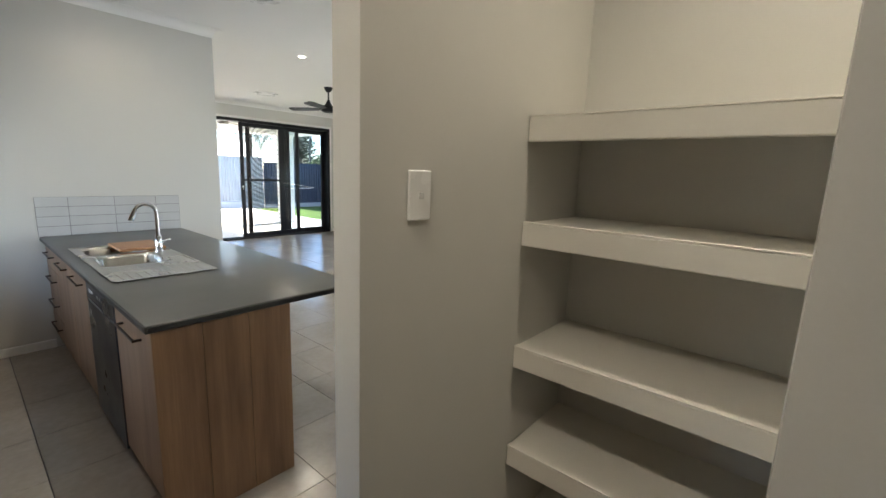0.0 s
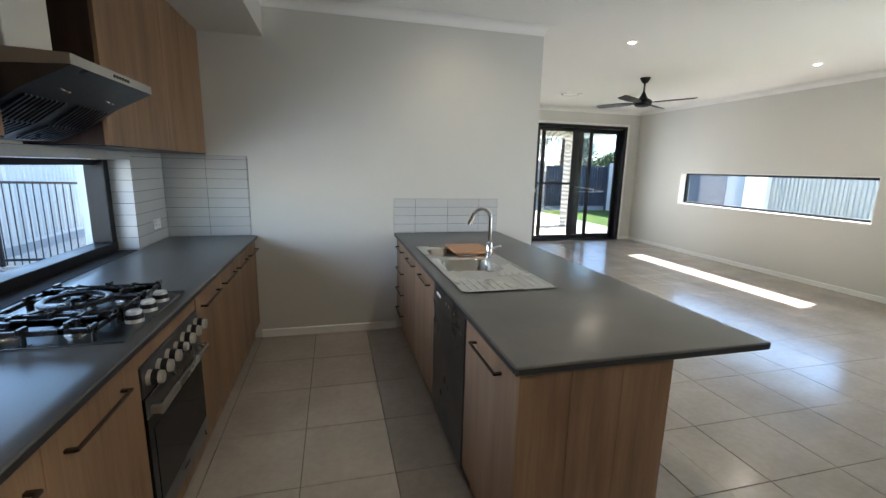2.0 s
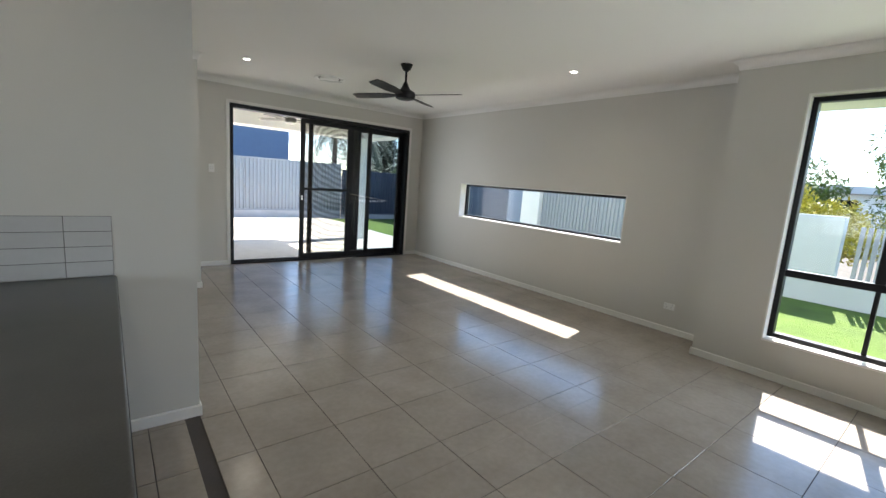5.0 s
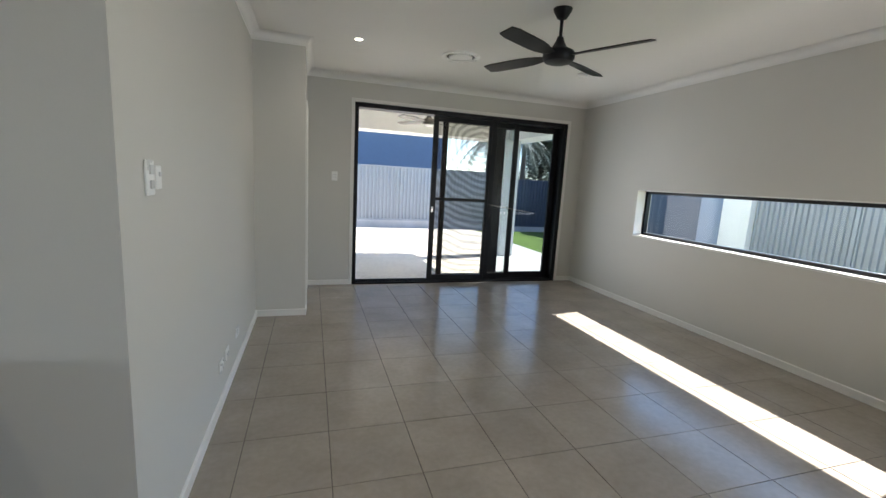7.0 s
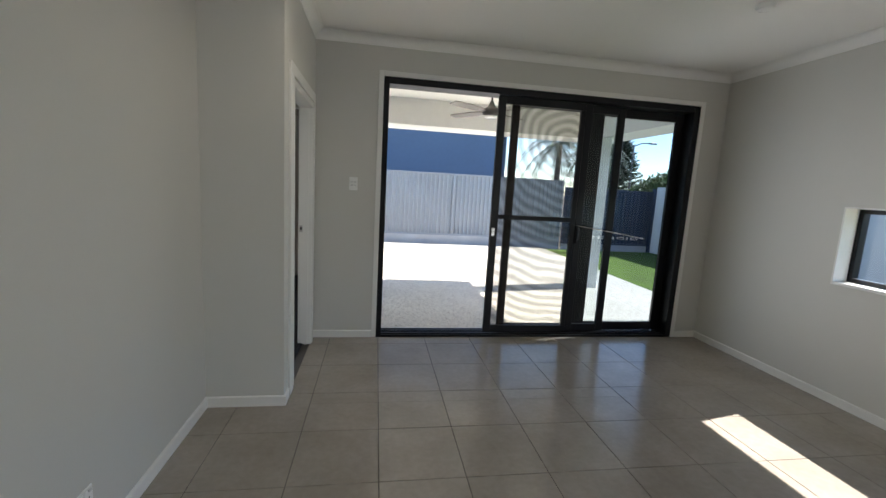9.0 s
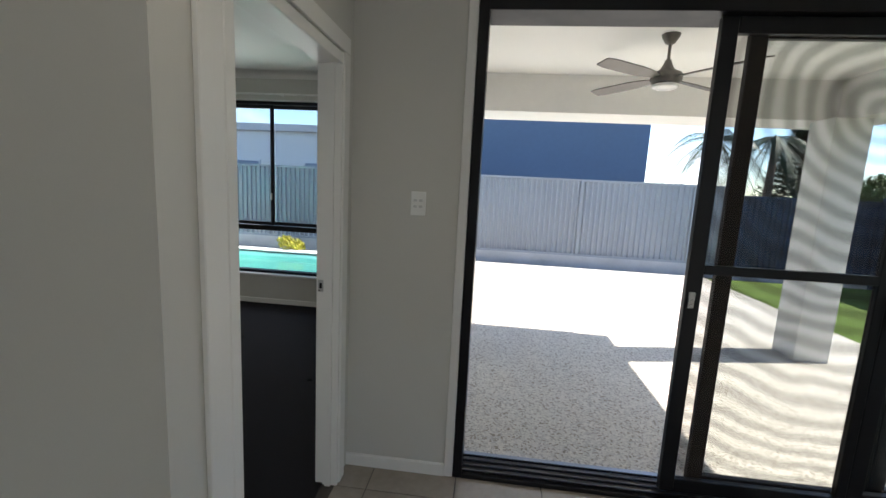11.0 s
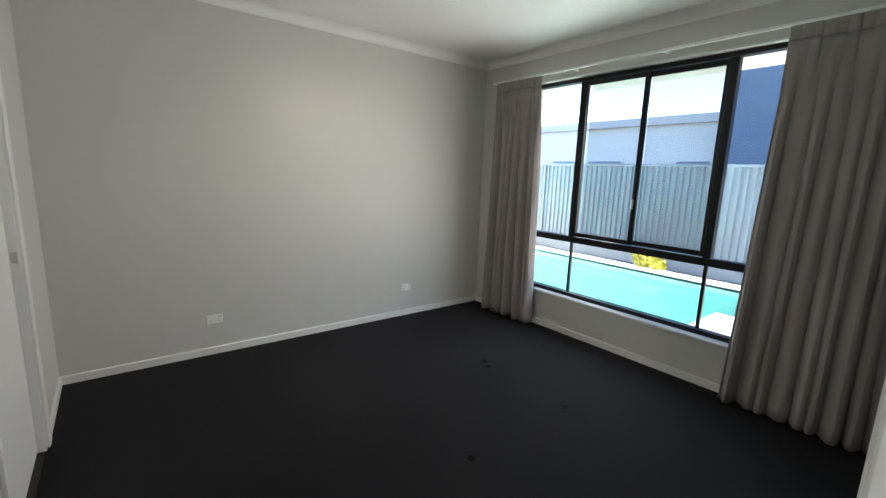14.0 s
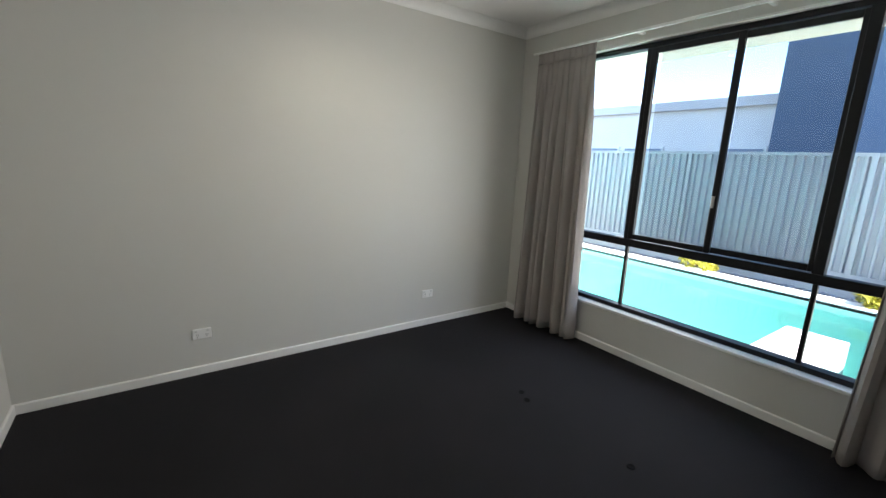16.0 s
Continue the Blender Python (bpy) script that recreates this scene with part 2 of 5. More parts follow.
LEAF_YELLOW = surface("yellow_leaf", (0.42, 0.38, 0.03), 0.6, big=4, fine=20, var=0.35, bump=0.0)
BARK = surface("tree_bark", (0.16, 0.12, 0.09), 0.9, big=3, fine=30, var=0.25, bump=0.6, depth=0.01)
# Pale so that sun glare on the pool's near edge lies in the colour.
POOLGLARE = surface("sunlit_pool_plaster", (0.74, 0.80, 0.78), 0.6, big=1.0, fine=30, var=0.05, bump=0.1)
POOLTILE = surface("pool_plaster", (0.42, 0.73, 0.69), 0.6, big=1.0, fine=30, var=0.07, bump=0.1)


# ---- mesh kit ----
def box(bm, x0, x1, y0, y1, z0, z1, bevel=0.0, seg=1):
    r = bmesh.ops.create_cube(bm, size=1.0, matrix=Matrix.Translation(((x0 + x1) / 2, (y0 + y1) / 2, (z0 + z1) / 2)) @ Matrix.Diagonal((abs(x1 - x0), abs(y1 - y0), abs(z1 - z0), 1)))
    if bevel:
        es = list({e for v in r["verts"] for e in v.link_edges})
        bmesh.ops.bevel(bm, geom=es, offset=bevel, segments=seg, profile=0.5, affect="EDGES")
    return bm


def cyl(bm, p0, p1, r0, r1=None, seg=16, caps=True):
    p0, p1 = Vector(p0), Vector(p1)
    d = p1 - p0
    m = Matrix.Translation((p0 + p1) / 2) @ d.to_track_quat("Z", "Y").to_matrix().to_4x4()
    bmesh.ops.create_cone(bm, cap_ends=caps, segments=seg, radius1=r0, radius2=r0 if r1 is None else r1, depth=d.length, matrix=m)
    return bm


def lathe(bm, profile, centre=(0, 0, 0), seg=32):
    cx, cy, cz = centre
    rings = [[bm.verts.new((cx + r * math.cos(2 * math.pi * k / seg), cy + r * math.sin(2 * math.pi * k / seg), cz + z)) for k in range(seg)] for r, z in profile]
    for a, b in zip(rings, rings[1:]):
        for k in range(seg):
            bm.faces.new((a[k], a[(k + 1) % seg], b[(k + 1) % seg], b[k]))
    return bm


def tube(bm, pts, r, seg=12):
    pts = [Vector(p) for p in pts]
    rings = []
    up = Vector((0.3, 0.9, 0.1)).normalized()
    for k, p in enumerate(pts):
        d = (pts[min(k + 1, len(pts) - 1)] - pts[max(k - 1, 0)]).normalized()
        u = d.cross(up).normalized()
        w = d.cross(u)
        rr = r[k] if isinstance(r, list) else r
        rings.append([bm.verts.new(p + rr * (math.cos(2 * math.pi * j / seg) * u + math.sin(2 * math.pi * j / seg) * w)) for j in range(seg)])
    for a, b in zip(rings, rings[1:]):
        for j in range(seg):
            bm.faces.new((a[j], a[(j + 1) % seg], b[(j + 1) % seg], b[j]))
    bm.faces.new(rings[0][::-1])
    bm.faces.new(rings[-1])
    return bm


def B():
    return bmesh.new()


def mesh_of(bm, name, mat, smooth=False):
    bmesh.ops.recalc_face_normals(bm, faces=bm.faces[:])
    me = bpy.data.meshes.new(name)
    bm.to_mesh(me)
    bm.free()
    me.materials.append(mat)
    if smooth:
        me.polygons.foreach_set("use_smooth", [True] * len(me.polygons))
        me.set_sharp_from_angle(angle=radians(40))
    return me


def part(name, bm, mat, parent, label="", smooth=False):
    """One mesh object under a thing or a part; its mesh is in the parent's own space."""
    ob = new(name, mesh_of(bm, name, mat, smooth))
    ob.parent = parent
    return tagged(ob, label)


def thing(name, label, category, group="", kind="", at=(0, 0, 0), rz=0.0):
    ob = new(name)
    ob.empty_display_size = 0.1
    ob.matrix_basis = pose(*at, 0, 0, rz)
    return tagged(ob, label, category, group, kind)


def solid(name, bm, mat, label, category, kind="", group="", smooth=False):
    return tagged(new(name, mesh_of(bm, name, mat, smooth)), label, category, group, kind)


def clear(ob):
    ob.visible_shadow = False
    return ob


def wall(name, axis, a0, a1, u0, u1, z0, z1, holes, label, mat=None):
    """A wall whose faces lie at a0 and a1 on the axis, with holes (u0, u1, z0, z1) through it."""
    bm = B()

    def slab(p0, p1, q0, q1):
        if p1 - p0 > 1e-4 and q1 - q0 > 1e-4:
            box(bm, *((a0, a1, p0, p1) if axis == "x" else (p0, p1, a0, a1)), q0, q1)

    at = u0
    for h0, h1, hz0, hz1 in sorted(holes):
        slab(at, h0, z0, z1)
        slab(h0, h1, z0, hz0)
        slab(h0, h1, hz1, z1)
        at = h1
    slab(at, u1, z0, z1)
    return solid(name, bm, mat or WALL, label, "wall", "structure")


def run(bm, profile, p0, p1, n, e0=0, e1=0):
    """A moulding along a wall from p0 to p1: profile of (distance off the wall, height); e: -1 inside corner, 1 outside corner."""
    p0, p1, n = Vector((*p0, 0)), Vector((*p1, 0)), Vector((*n, 0))
    t = (p1 - p0).normalized()
    a = [bm.verts.new(p0 + n * d - t * (e0 * d) + Vector((0, 0, z))) for d, z in profile]
    b = [bm.verts.new(p1 + n * d + t * (e1 * d) + Vector((0, 0, z))) for d, z in profile]
    k = len(profile)
    for i in range(k):
        bm.faces.new((a[i], a[(i + 1) % k], b[(i + 1) % k], b[i]))
    bm.faces.new(a)
    bm.faces.new(b[::-1])


CZ = 2.74
COVE = [(0.0, CZ - 0.078), (0.006, CZ - 0.078)] + [(0.074 - 0.068 * math.cos(k * math.pi / 20), CZ - 0.074 + 0.066 * math.sin(k * math.pi / 20)) for k in range(0, 11)] + [(0.076, CZ - 0.004), (0.0, CZ - 0.004)]
SKIRT = [(0.0, 0.0), (0.013, 0.0), (0.013, 0.062), (0.006, 0.068), (0.0, 0.068)]


# ---- structure: rooms ----
floor_bm = box(B(), -1.1, 7.0, -2.7, 9.08, -0.15, -0.006)
floor = solid("floor", floor_bm, GROUT, "grey-brown porcelain tiled floor with dark grout", "floor", "structure")
solid("carpet", box(B(), -1.0, 2.69, 7.80, 11.60, -0.15, 0.008), CARPET, "dark charcoal cut-pile carpet on the bedroom floor", "carpet", "structure")
ceil_bm = box(B(), -1.12, 7.03, -2.7, 9.1, CZ, 2.95)
box(ceil_bm, -1.25, 2.76, 9.1, 11.85, CZ, 2.95)
solid("ceiling", ceil_bm, CEIL, "smooth white painted plasterboard ceiling", "ceiling", "structure")

WIN_K = (1.63, 4.03, 0.862, 1.49)
WIN_L = (4.50, 7.595, 0.90, 1.493)
WIN_F = (0.36, 2.86, 0.33, 2.41)
WIN_B = (-0.385, 2.055, 0.35, 2.435)
SLD = (3.345, 6.505, -0.01, 2.415)
DOOR_B = (7.885, 8.685, -0.01, 2.06)
HOLE_B = (7.864, 8.706, -0.01, 2.081)

wall("wall_kitchen_window", "x", -1.12, -0.87, -2.7, 7.61, -0.15, CZ, [WIN_K], "off-white kitchen wall with a low window")
wall("wall_kitchen_end", "y", 4.555, 4.655, -0.87, 2.28, 0, CZ, [], "off-white painted end wall of the kitchen")
wall("wall_living_side", "x", 2.18, 2.28, 4.655, 7.61, 0, CZ, [], "off-white painted side wall of the living room")
wall("wall_jog", "y", 7.61, 7.80, -1.12, 2.755, 0, CZ, [(-0.17, 0.65, -0.01, 2.07)], "off-white painted wall return beside the bedroom door")
wall("wall_bedroom_door", "x", 2.665, 2.755, 7.80, 11.60, 0, CZ, [HOLE_B], "off-white painted wall with a bedroom doorway")
wall("wall_sliding_door", "y", 8.87, 9.08, 2.755, 7.03, -0.15, CZ, [SLD], "off-white painted wall with a wide sliding door")
wall("wall_long_window", "x", 6.80, 7.03, 3.385, 8.87, -0.15, CZ, [WIN_L], "off-white painted wall with a long low window")
wall("wall_corner_return", "y", 3.24, 3.385, 6.37, 7.03, -0.15, CZ, [], "off-white painted return of the living room wall")
wall("wall_front_window", "x", 6.37, 6.60, -2.7, 3.24, -0.15, CZ, [WIN_F], "off-white painted wall with a tall window")
wall("wall_behind", "y", -2.7, -2.5, -0.87, 6.37, 0, CZ, [], "plain off-white painted wall")
wall("wall_bedroom_window", "y", 11.60, 11.85, -1.25, 2.755, -0.15, CZ, [WIN_B], "off-white bedroom wall with a wide window")
wall("wall_bedroom_side", "x", -1.25, -1.0, 7.80, 11.60, -0.15, CZ, [], "off-white painted bedroom side wall")
wall("wall_pantry_switch", "y", 0.79, 0.88, 1.06, 2.20, 0, CZ, [], "off-white painted nib wall beside the pantry")
wall("wall_pantry_front", "x", 1.06, 1.15, -2.5, 0.09, 0, CZ, [], "off-white painted wall beside the pantry opening")
wall("wall_pantry_back", "x", 2.11, 2.20, -2.5, 0.79, 0, CZ, [], "off-white painted pantry back wall")
wall("wall_pantry_side", "y", -0.60, -0.51, 1.15, 2.11, 0, CZ, [], "off-white painted pantry side wall")
solid("bulkhead", box(B(), -0.87, -0.09, -2.5, 4.555, 2.45, CZ), WALL, "off-white plasterboard bulkhead above the kitchen cabinets", "bulkhead", "structure")

bm = B()
for p0, p1, n, a, b in [
    ((-0.09, 4.555), (2.28, 4.555), (0, -1), -1, 1), ((2.28, 4.555), (2.28, 7.61), (1, 0), 1, -1), ((2.28, 7.61), (2.755, 7.61), (0, -1), -1, 1),
    ((2.755, 7.61), (2.755, 8.87), (1, 0), 1, -1), ((2.755, 8.87), (6.80, 8.87), (0, -1), -1, -1), ((6.80, 8.87), (6.80, 3.385), (-1, 0), -1, -1),
    ((6.80, 3.385), (6.37, 3.385), (0, 1), -1, 1), ((6.37, 3.385), (6.37, -2.5), (-1, 0), 1, -1), ((-0.09, -2.5), (-0.09, 4.555), (1, 0), 0, -1),
    ((2.20, 0.88), (1.06, 0.88), (0, 1), 1, 1), ((1.06, 0.88), (1.06, 0.79), (-1, 0), 1, 1), ((2.20, -2.5), (2.20, 0.88), (1, 0), 0, 1),
    ((-1.0, 7.80), (-1.0, 11.60), (1, 0), -1, -1), ((-1.0, 11.60), (2.665, 11.60), (0, -1), -1, -1), ((2.665, 11.60), (2.665, 7.80), (-1, 0), -1, -1), ((2.665, 7.80), (-1.0, 7.80), (0, 1), -1, -1),
]:
    run(bm, COVE, p0, p1, n, a, b)
solid("cornice", bm, CEIL, "white coved plaster cornice", "cornice", "structure", smooth=True)

bm = B()
for p0, p1, n, a, b in [
    ((-0.22, 4.555), (0.95, 4.555), (0, -1), 0, 0), ((1.52, 4.555), (2.28, 4.555), (0, -1), 0, 1), ((2.28, 4.555), (2.28, 7.61), (1, 0), 1, -1), ((2.28, 7.61), (2.755, 7.61), (0, -1), -1, 1),
    ((2.755, 7.61), (2.755, 7.714), (1, 0), 1, 0), ((2.755, 8.87), (3.30, 8.87), (0, -1), 0, 0), ((6.55, 8.87), (6.80, 8.87), (0, -1), 0, -1), ((6.80, 8.87), (6.80, 3.385), (-1, 0), -1, -1),
    ((6.80, 3.385), (6.37, 3.385), (0, 1), -1, 1), ((6.37, 3.385), (6.37, -2.5), (-1, 0), 1, -1), ((2.20, 0.88), (1.06, 0.88), (0, 1), 1, 1), ((1.06, 0.88), (1.06, 0.79), (-1, 0), 1, 1),
    ((-1.0, 7.80), (-1.0, 11.60), (1, 0), -1, -1), ((-1.0, 11.60), (2.665, 11.60), (0, -1), -1, -1), ((2.665, 11.60), (2.665, 8.83), (-1, 0), -1, 0), ((2.6, 7.80), (0.75, 7.80), (0, 1), 0, 0), ((-0.27, 7.80), (-1.0, 7.80), (0, 1), 0, -1),
]:
    run(bm, SKIRT, p0, p1, n, a, b)
solid("baseboard", bm, TRIM, "narrow white gloss skirting board", "skirting", "structure")


# ---- windows and doors ----
def frame_bars(bm, axis, d0, d1, u0, u1, z0, z1, w):
    """A rectangular frame of bars w wide in the plane of a wall."""
    for a, b, c, d in ((u0, u0 + w, z0, z1), (u1 - w, u1, z0, z1), (u0 + w, u1 - w, z0, z0 + w), (u0 + w, u1 - w, z1 - w, z1)):
        bar(bm, axis, d0, d1, a, b, c, d, 0.003 if w > 0.01 else 0)
    return bm


def bar(bm, axis, d0, d1, a, b, c, d, bev=0.003):
    box(bm, *((d0, d1, a, b) if axis == "x" else (a, b, d0, d1)), c, d, bev)
    return bm


def sheet(name, pts, mat, parent, label=""):
    """A single glazed sheet whose front faces the room."""
    me = bpy.data.meshes.new(name)
    me.from_pydata(pts, [], [(0, 1, 2, 3)])
    me.materials.append(mat)
    ob = new(name, me)
    ob.parent = parent
    ob.visible_shadow = mat is GLASS_GREY
    return tagged(ob, label)


def pane(axis, d, a, b, c, e, parent, mat=None, name="pane", inward=-1):
    if axis == "x":
        pts = [(d, a, c), (d, a, e), (d, b, e), (d, b, c)]
    else:
        pts = [(a, d, c), (b, d, c), (b, d, e), (a, d, e)]
    if inward > 0:
        pts = pts[::-1]
    return sheet(name, pts, mat or GLASS, parent)


def reveal(axis, d0, d1, u0, u1, z0, z1, parent, sill_out, inward):
    """White lined reveal with a sill; d0 is the room face."""
    t = 0.012
    bm = B()
    lo, hi = min(d0, d1), max(d0, d1)
    bar(bm, axis, lo, hi, u0, u0 + t, z0, z1, 0)
    bar(bm, axis, lo, hi, u1 - t, u1, z0, z1, 0)
    bar(bm, axis, lo, hi, u0 + t, u1 - t, z1 - t, z1, 0)
    part("reveal", bm, TRIM, parent)
    bm = B()
    e = d0 + inward * sill_out
    bar(bm, axis, min(e, d1), max(e, d1), u0 + t + 0.001, u1 - t - 0.001, z0, z0 + 0.022, 0.004)
    part("window_sill", bm, TRIM, parent, "white painted window sill")


# long low window
w = thing("window_1", "long low fixed window with a black aluminium frame", "window", kind="structure")
reveal("x", 6.801, 6.925, *WIN_L, w, 0.0, -1)
part("window_frame", frame_bars(B(), "x", 6.925, 6.985, WIN_L[0] + 0.013, WIN_L[1] - 0.013, 0.923, 1.480, 0.032), BLACK, w)
pane("x", 6.955, 4.53, 7.56, 0.95, 1.455, w)

# tall front window: upper sliding lights over a fixed lower row
w = thing("window_2", "tall front window with a black aluminium frame", "window", kind="structure")
reveal("x", 6.371, 6.47, *WIN_F, w, 0.012, -1)
y0, y1, z0, z1 = WIN_F[0] + 0.013, WIN_F[1] - 0.013, 0.353, 2.398
fb = frame_bars(B(), "x", 6.47, 6.55, y0, y1, z0, z1, 0.04)
bar(fb, "x", 6.475, 6.545, y0 + 0.04, y1 - 0.04, 0.905, 0.965)
part("window_frame", fb, BLACK, w)
STEP = (y1 - y0) / 4
for k in (1, 2, 3):
    part("mullion", bar(B(), "x", 6.49, 6.53, y0 + STEP * k - 0.015, y0 + STEP * k + 0.015, z0 + 0.04, 0.905), BLACK, w)
for k in (1, 3):
    part("mullion", bar(B(), "x", 6.48, 6.54, y0 + STEP * k - 0.03, y0 + STEP * k + 0.03, 0.965, z1 - 0.04), BLACK, w)
sash = frame_bars(B(), "x", 6.455, 6.488, y0 + STEP + 0.0, y0 + STEP * 2 + 0.02, 0.972, z1 - 0.045, 0.042)
part("sash", sash, BLACK, w)
sash = frame_bars(B(), "x", 6.492, 6.522, y0 + STEP * 2 - 0.02, y0 + STEP * 3, 0.972, z1 - 0.045, 0.042)
part("sash", sash, BLACK, w)
for k in range(4):
    pane("x", 6.51, y0 + STEP * k + 0.02, y0 + STEP * (k + 1) - 0.02, z0 + 0.04, 0.905, w)
    pane("x", 6.505, y0 + STEP * k + 0.02, y0 + STEP * (k + 1) - 0.02, 0.965, z1 - 0.04, w)

# bedroom window
w = thing("window_3", "wide bedroom window with a black aluminium frame", "window", kind="structure")
reveal("y", 11.599, 11.655, *WIN_B, w, 0.012, -1)
x0, x1, z0, z1 = WIN_B[0] + 0.013, WIN_B[1] - 0.013, 0.373, 2.423
fb = frame_bars(B(), "y", 11.655, 11.735, x0, x1, z0, z1, 0.035)
bar(fb, "y", 11.660, 11.730, x0 + 0.035, x1 - 0.035, 0.905, 0.965)
part("window_frame", fb, BLACK, w)
for xm in (0.235, 1.435):
    part("mullion", bar(B(), "y", 11.680, 11.710, xm - 0.013, xm + 0.013, z0 + 0.035, 0.905), BLACK, w)
    part("mullion", bar(B(), "y", 11.662, 11.728, xm - 0.028, xm + 0.028, 0.965, z1 - 0.035), BLACK, w)
sa = part("sash", frame_bars(B(), "y", 11.645, 11.673, 0.25, 0.855, 0.972, z1 - 0.04, 0.04), BLACK, w)
sb = part("sash", frame_bars(B(), "y", 11.677, 11.705, 0.80, 1.42, 0.972, z1 - 0.04, 0.04), BLACK, w)
part("latch", box(B(), 0.82, 0.84, 11.630, 11.645, 1.28, 1.36, 0.004), STEEL, sa)
for a, b in ((x0 + 0.035, 0.222), (0.248, 1.422), (1.448, x1 - 0.035)):
    pane("y", 11.695, a, b, z0 + 0.035, 0.905, w)
for a, b in ((x0 + 0.035, 0.207), (1.463, x1 - 0.035)):
    pane("y", 11.695, a, b, 0.965, z1 - 0.035, w)
SCREEN = glass("window_fly_screen", (0.60, 0.62, 0.64), 0.3)
for a, b in ((0.29, 0.815), (0.84, 1.38)):
    pane("y", 11.720, a, b, 0.98, z1 - 0.05, w, SCREEN, "fly_screen")
    pane("y", 11.691, a, b, 1.01, z1 - 0.08, w)

# kitchen splashback window
w = thing("window_4", "low kitchen window with a black aluminium frame", "window", kind="structure")
part("window_frame", frame_bars(B(), "x", -1.10, -1.03, WIN_K[0], WIN_K[1] - 0.012, 0.905, WIN_K[3] - 0.002, 0.035), BLACK, w)
part("sill_bar", box(B(), -1.10, -0.985, WIN_K[0], WIN_K[1] - 0.012, 0.901, 0.958, 0.003), BLACK, w)
part("jamb_bar", box(B(), -1.10, -0.99, 3.955, WIN_K[1] - 0.012, 0.958, WIN_K[3] - 0.002, 0.003), BLACK, w)
pane("x", -1.065, 1.66, 3.95, 0.955, 1.46, w, inward=1)

# wide sliding door
MESH, mn, ml, mp = nodes_of("door_fly_mesh")
mtr, mdf, mmx = mn.new("ShaderNodeBsdfTransparent"), mn.new("ShaderNodeBsdfDiffuse"), mn.new("ShaderNodeMixShader")
mdf.inputs[0].default_value = (0.075, 0.062, 0.052, 1)
mv = mn.new("ShaderNodeMapping")
mtc = mn.new("ShaderNodeTexCoord")
mv.inputs["Location"].default_value = (-5.15, -8.9, -1.95)
ml.new(mtc.outputs["Object"], mv.inputs[0])
# Wavy rings in the opacity paint the moire of overlapping meshes.
mw = mn.new("ShaderNodeTexWave")
mw.wave_type, mw.rings_direction = "RINGS", "SPHERICAL"
mw.inputs["Scale"].default_value, mw.inputs["Distortion"].default_value, mw.inputs["Detail"].default_value, mw.inputs["Detail Scale"].default_value = 3.6, 8.0, 2.0, 0.45
ml.new(mv.outputs[0], mw.inputs[0])
ml.new(ramp_of(mn, ml, mw.outputs["Fac"], [(0.1, (0.47, 0.47, 0.47)), (0.9, (0.66, 0.66, 0.66))]), mmx.inputs[0])
ml.new(mtr.outputs[0], mmx.inputs[1])
ml.new(mdf.outputs[0], mmx.inputs[2])
ml.new(mmx.outputs[0], mn["Material Output"].inputs[0])

d = thing("door_1", "open sliding door with black aluminium frames and fly screen", "sliding door", kind="structure")
fb = B()
bar(fb, "y", 8.862, 9.06, 3.347, 3.395, 0.0, 2.413)
bar(fb, "y", 8.862, 9.06, 6.44, 6.503, 0.0, 2.413)
bar(fb, "y", 8.862, 9.06, 3.395, 6.44, 2.355, 2.413)
part("door_frame", fb, BLACK, d)
tr = B()
bar(tr, "y", 8.862, 8.90, 3.395, 6.44, -0.008, 0.022)
part("sill", bar(B(), "y", 8.9005, 9.079, 3.395, 6.44, -0.008, 0.020), SILLMETAL, d, "weathered grey aluminium sill")
for k in range(4):
    bar(tr, "y", 8.885 + 0.045 * k, 8.893 + 0.045 * k, 3.395, 6.44, 0.022, 0.034, 0.001)
part("track", tr, BLACK, d, "black aluminium sill track")


def leaf(name, y, a, b, stile, rail, mat, label):
    p = part(name, frame_bars(B(), "y", y - 0.018, y + 0.018, a, b, 0.036, 2.352, stile), BLACK, d, label)
    pane("y", y, a + stile, b - stile, 0.036 + stile, 2.352 - stile, p, mat, "mesh" if mat is MESH else "pane")
    if rail:
        part("mid_rail", bar(B(), "y", y - 0.016, y + 0.016, a + stile, b - stile, 1.19, 1.235), BLACK, p)
    return p


leaf("fixed_panel", 9.02, 5.39, 6.44, 0.085, False, GLASS_GREY, "fixed glass panel")
part("interlock_stile", bar(B(), "y", 9.002, 9.038, 5.475, 5.555, 0.036, 2.352), BLACK, d)
sl = leaf("sliding_panel", 8.975, 4.575, 5.752, 0.075, False, GLASS, "sliding glass panel")
sc = leaf("screen_panel", 8.925, 4.422, 5.375, 0.072, True, MESH, "sliding fly screen panel")
hb = B()
part("lock_stile", bar(B(), "y", 8.908, 8.942, 5.255, 5.303, 0.108, 2.28), BLACK, sc)
box(hb, 5.315, 5.345, 8.885, 8.907, 0.98, 1.16, 0.005)
tube(hb, [(5.33, 8.885, 1.0), (5.33, 8.85, 1.03), (5.33, 8.845, 1.07), (5.33, 8.85, 1.11), (5.33, 8.885, 1.14)], 0.008)
part("handle", hb, BLACK, sc, "black pull handle")
part("lock_bar", tube(B(), [(5.31, 8.90, 1.16), (5.8, 8.915, 1.095), (6.10, 8.93, 1.05)], 0.006, 8), STEEL, sc, "thin steel security bar")
for u, wd in ((5.50, 0.085), (5.625, 0.018), (5.68, 0.075), (5.79, 0.018), (5.845, 0.08), (5.95, 0.018), (6.00, 0.08)):
    part("safety_marker", frame_bars(B(), "y", 9.0145, 9.0165, u, u + wd, 1.025, 1.048, 0.004), PLASTIC, d, "small pale safety marker on the glass")
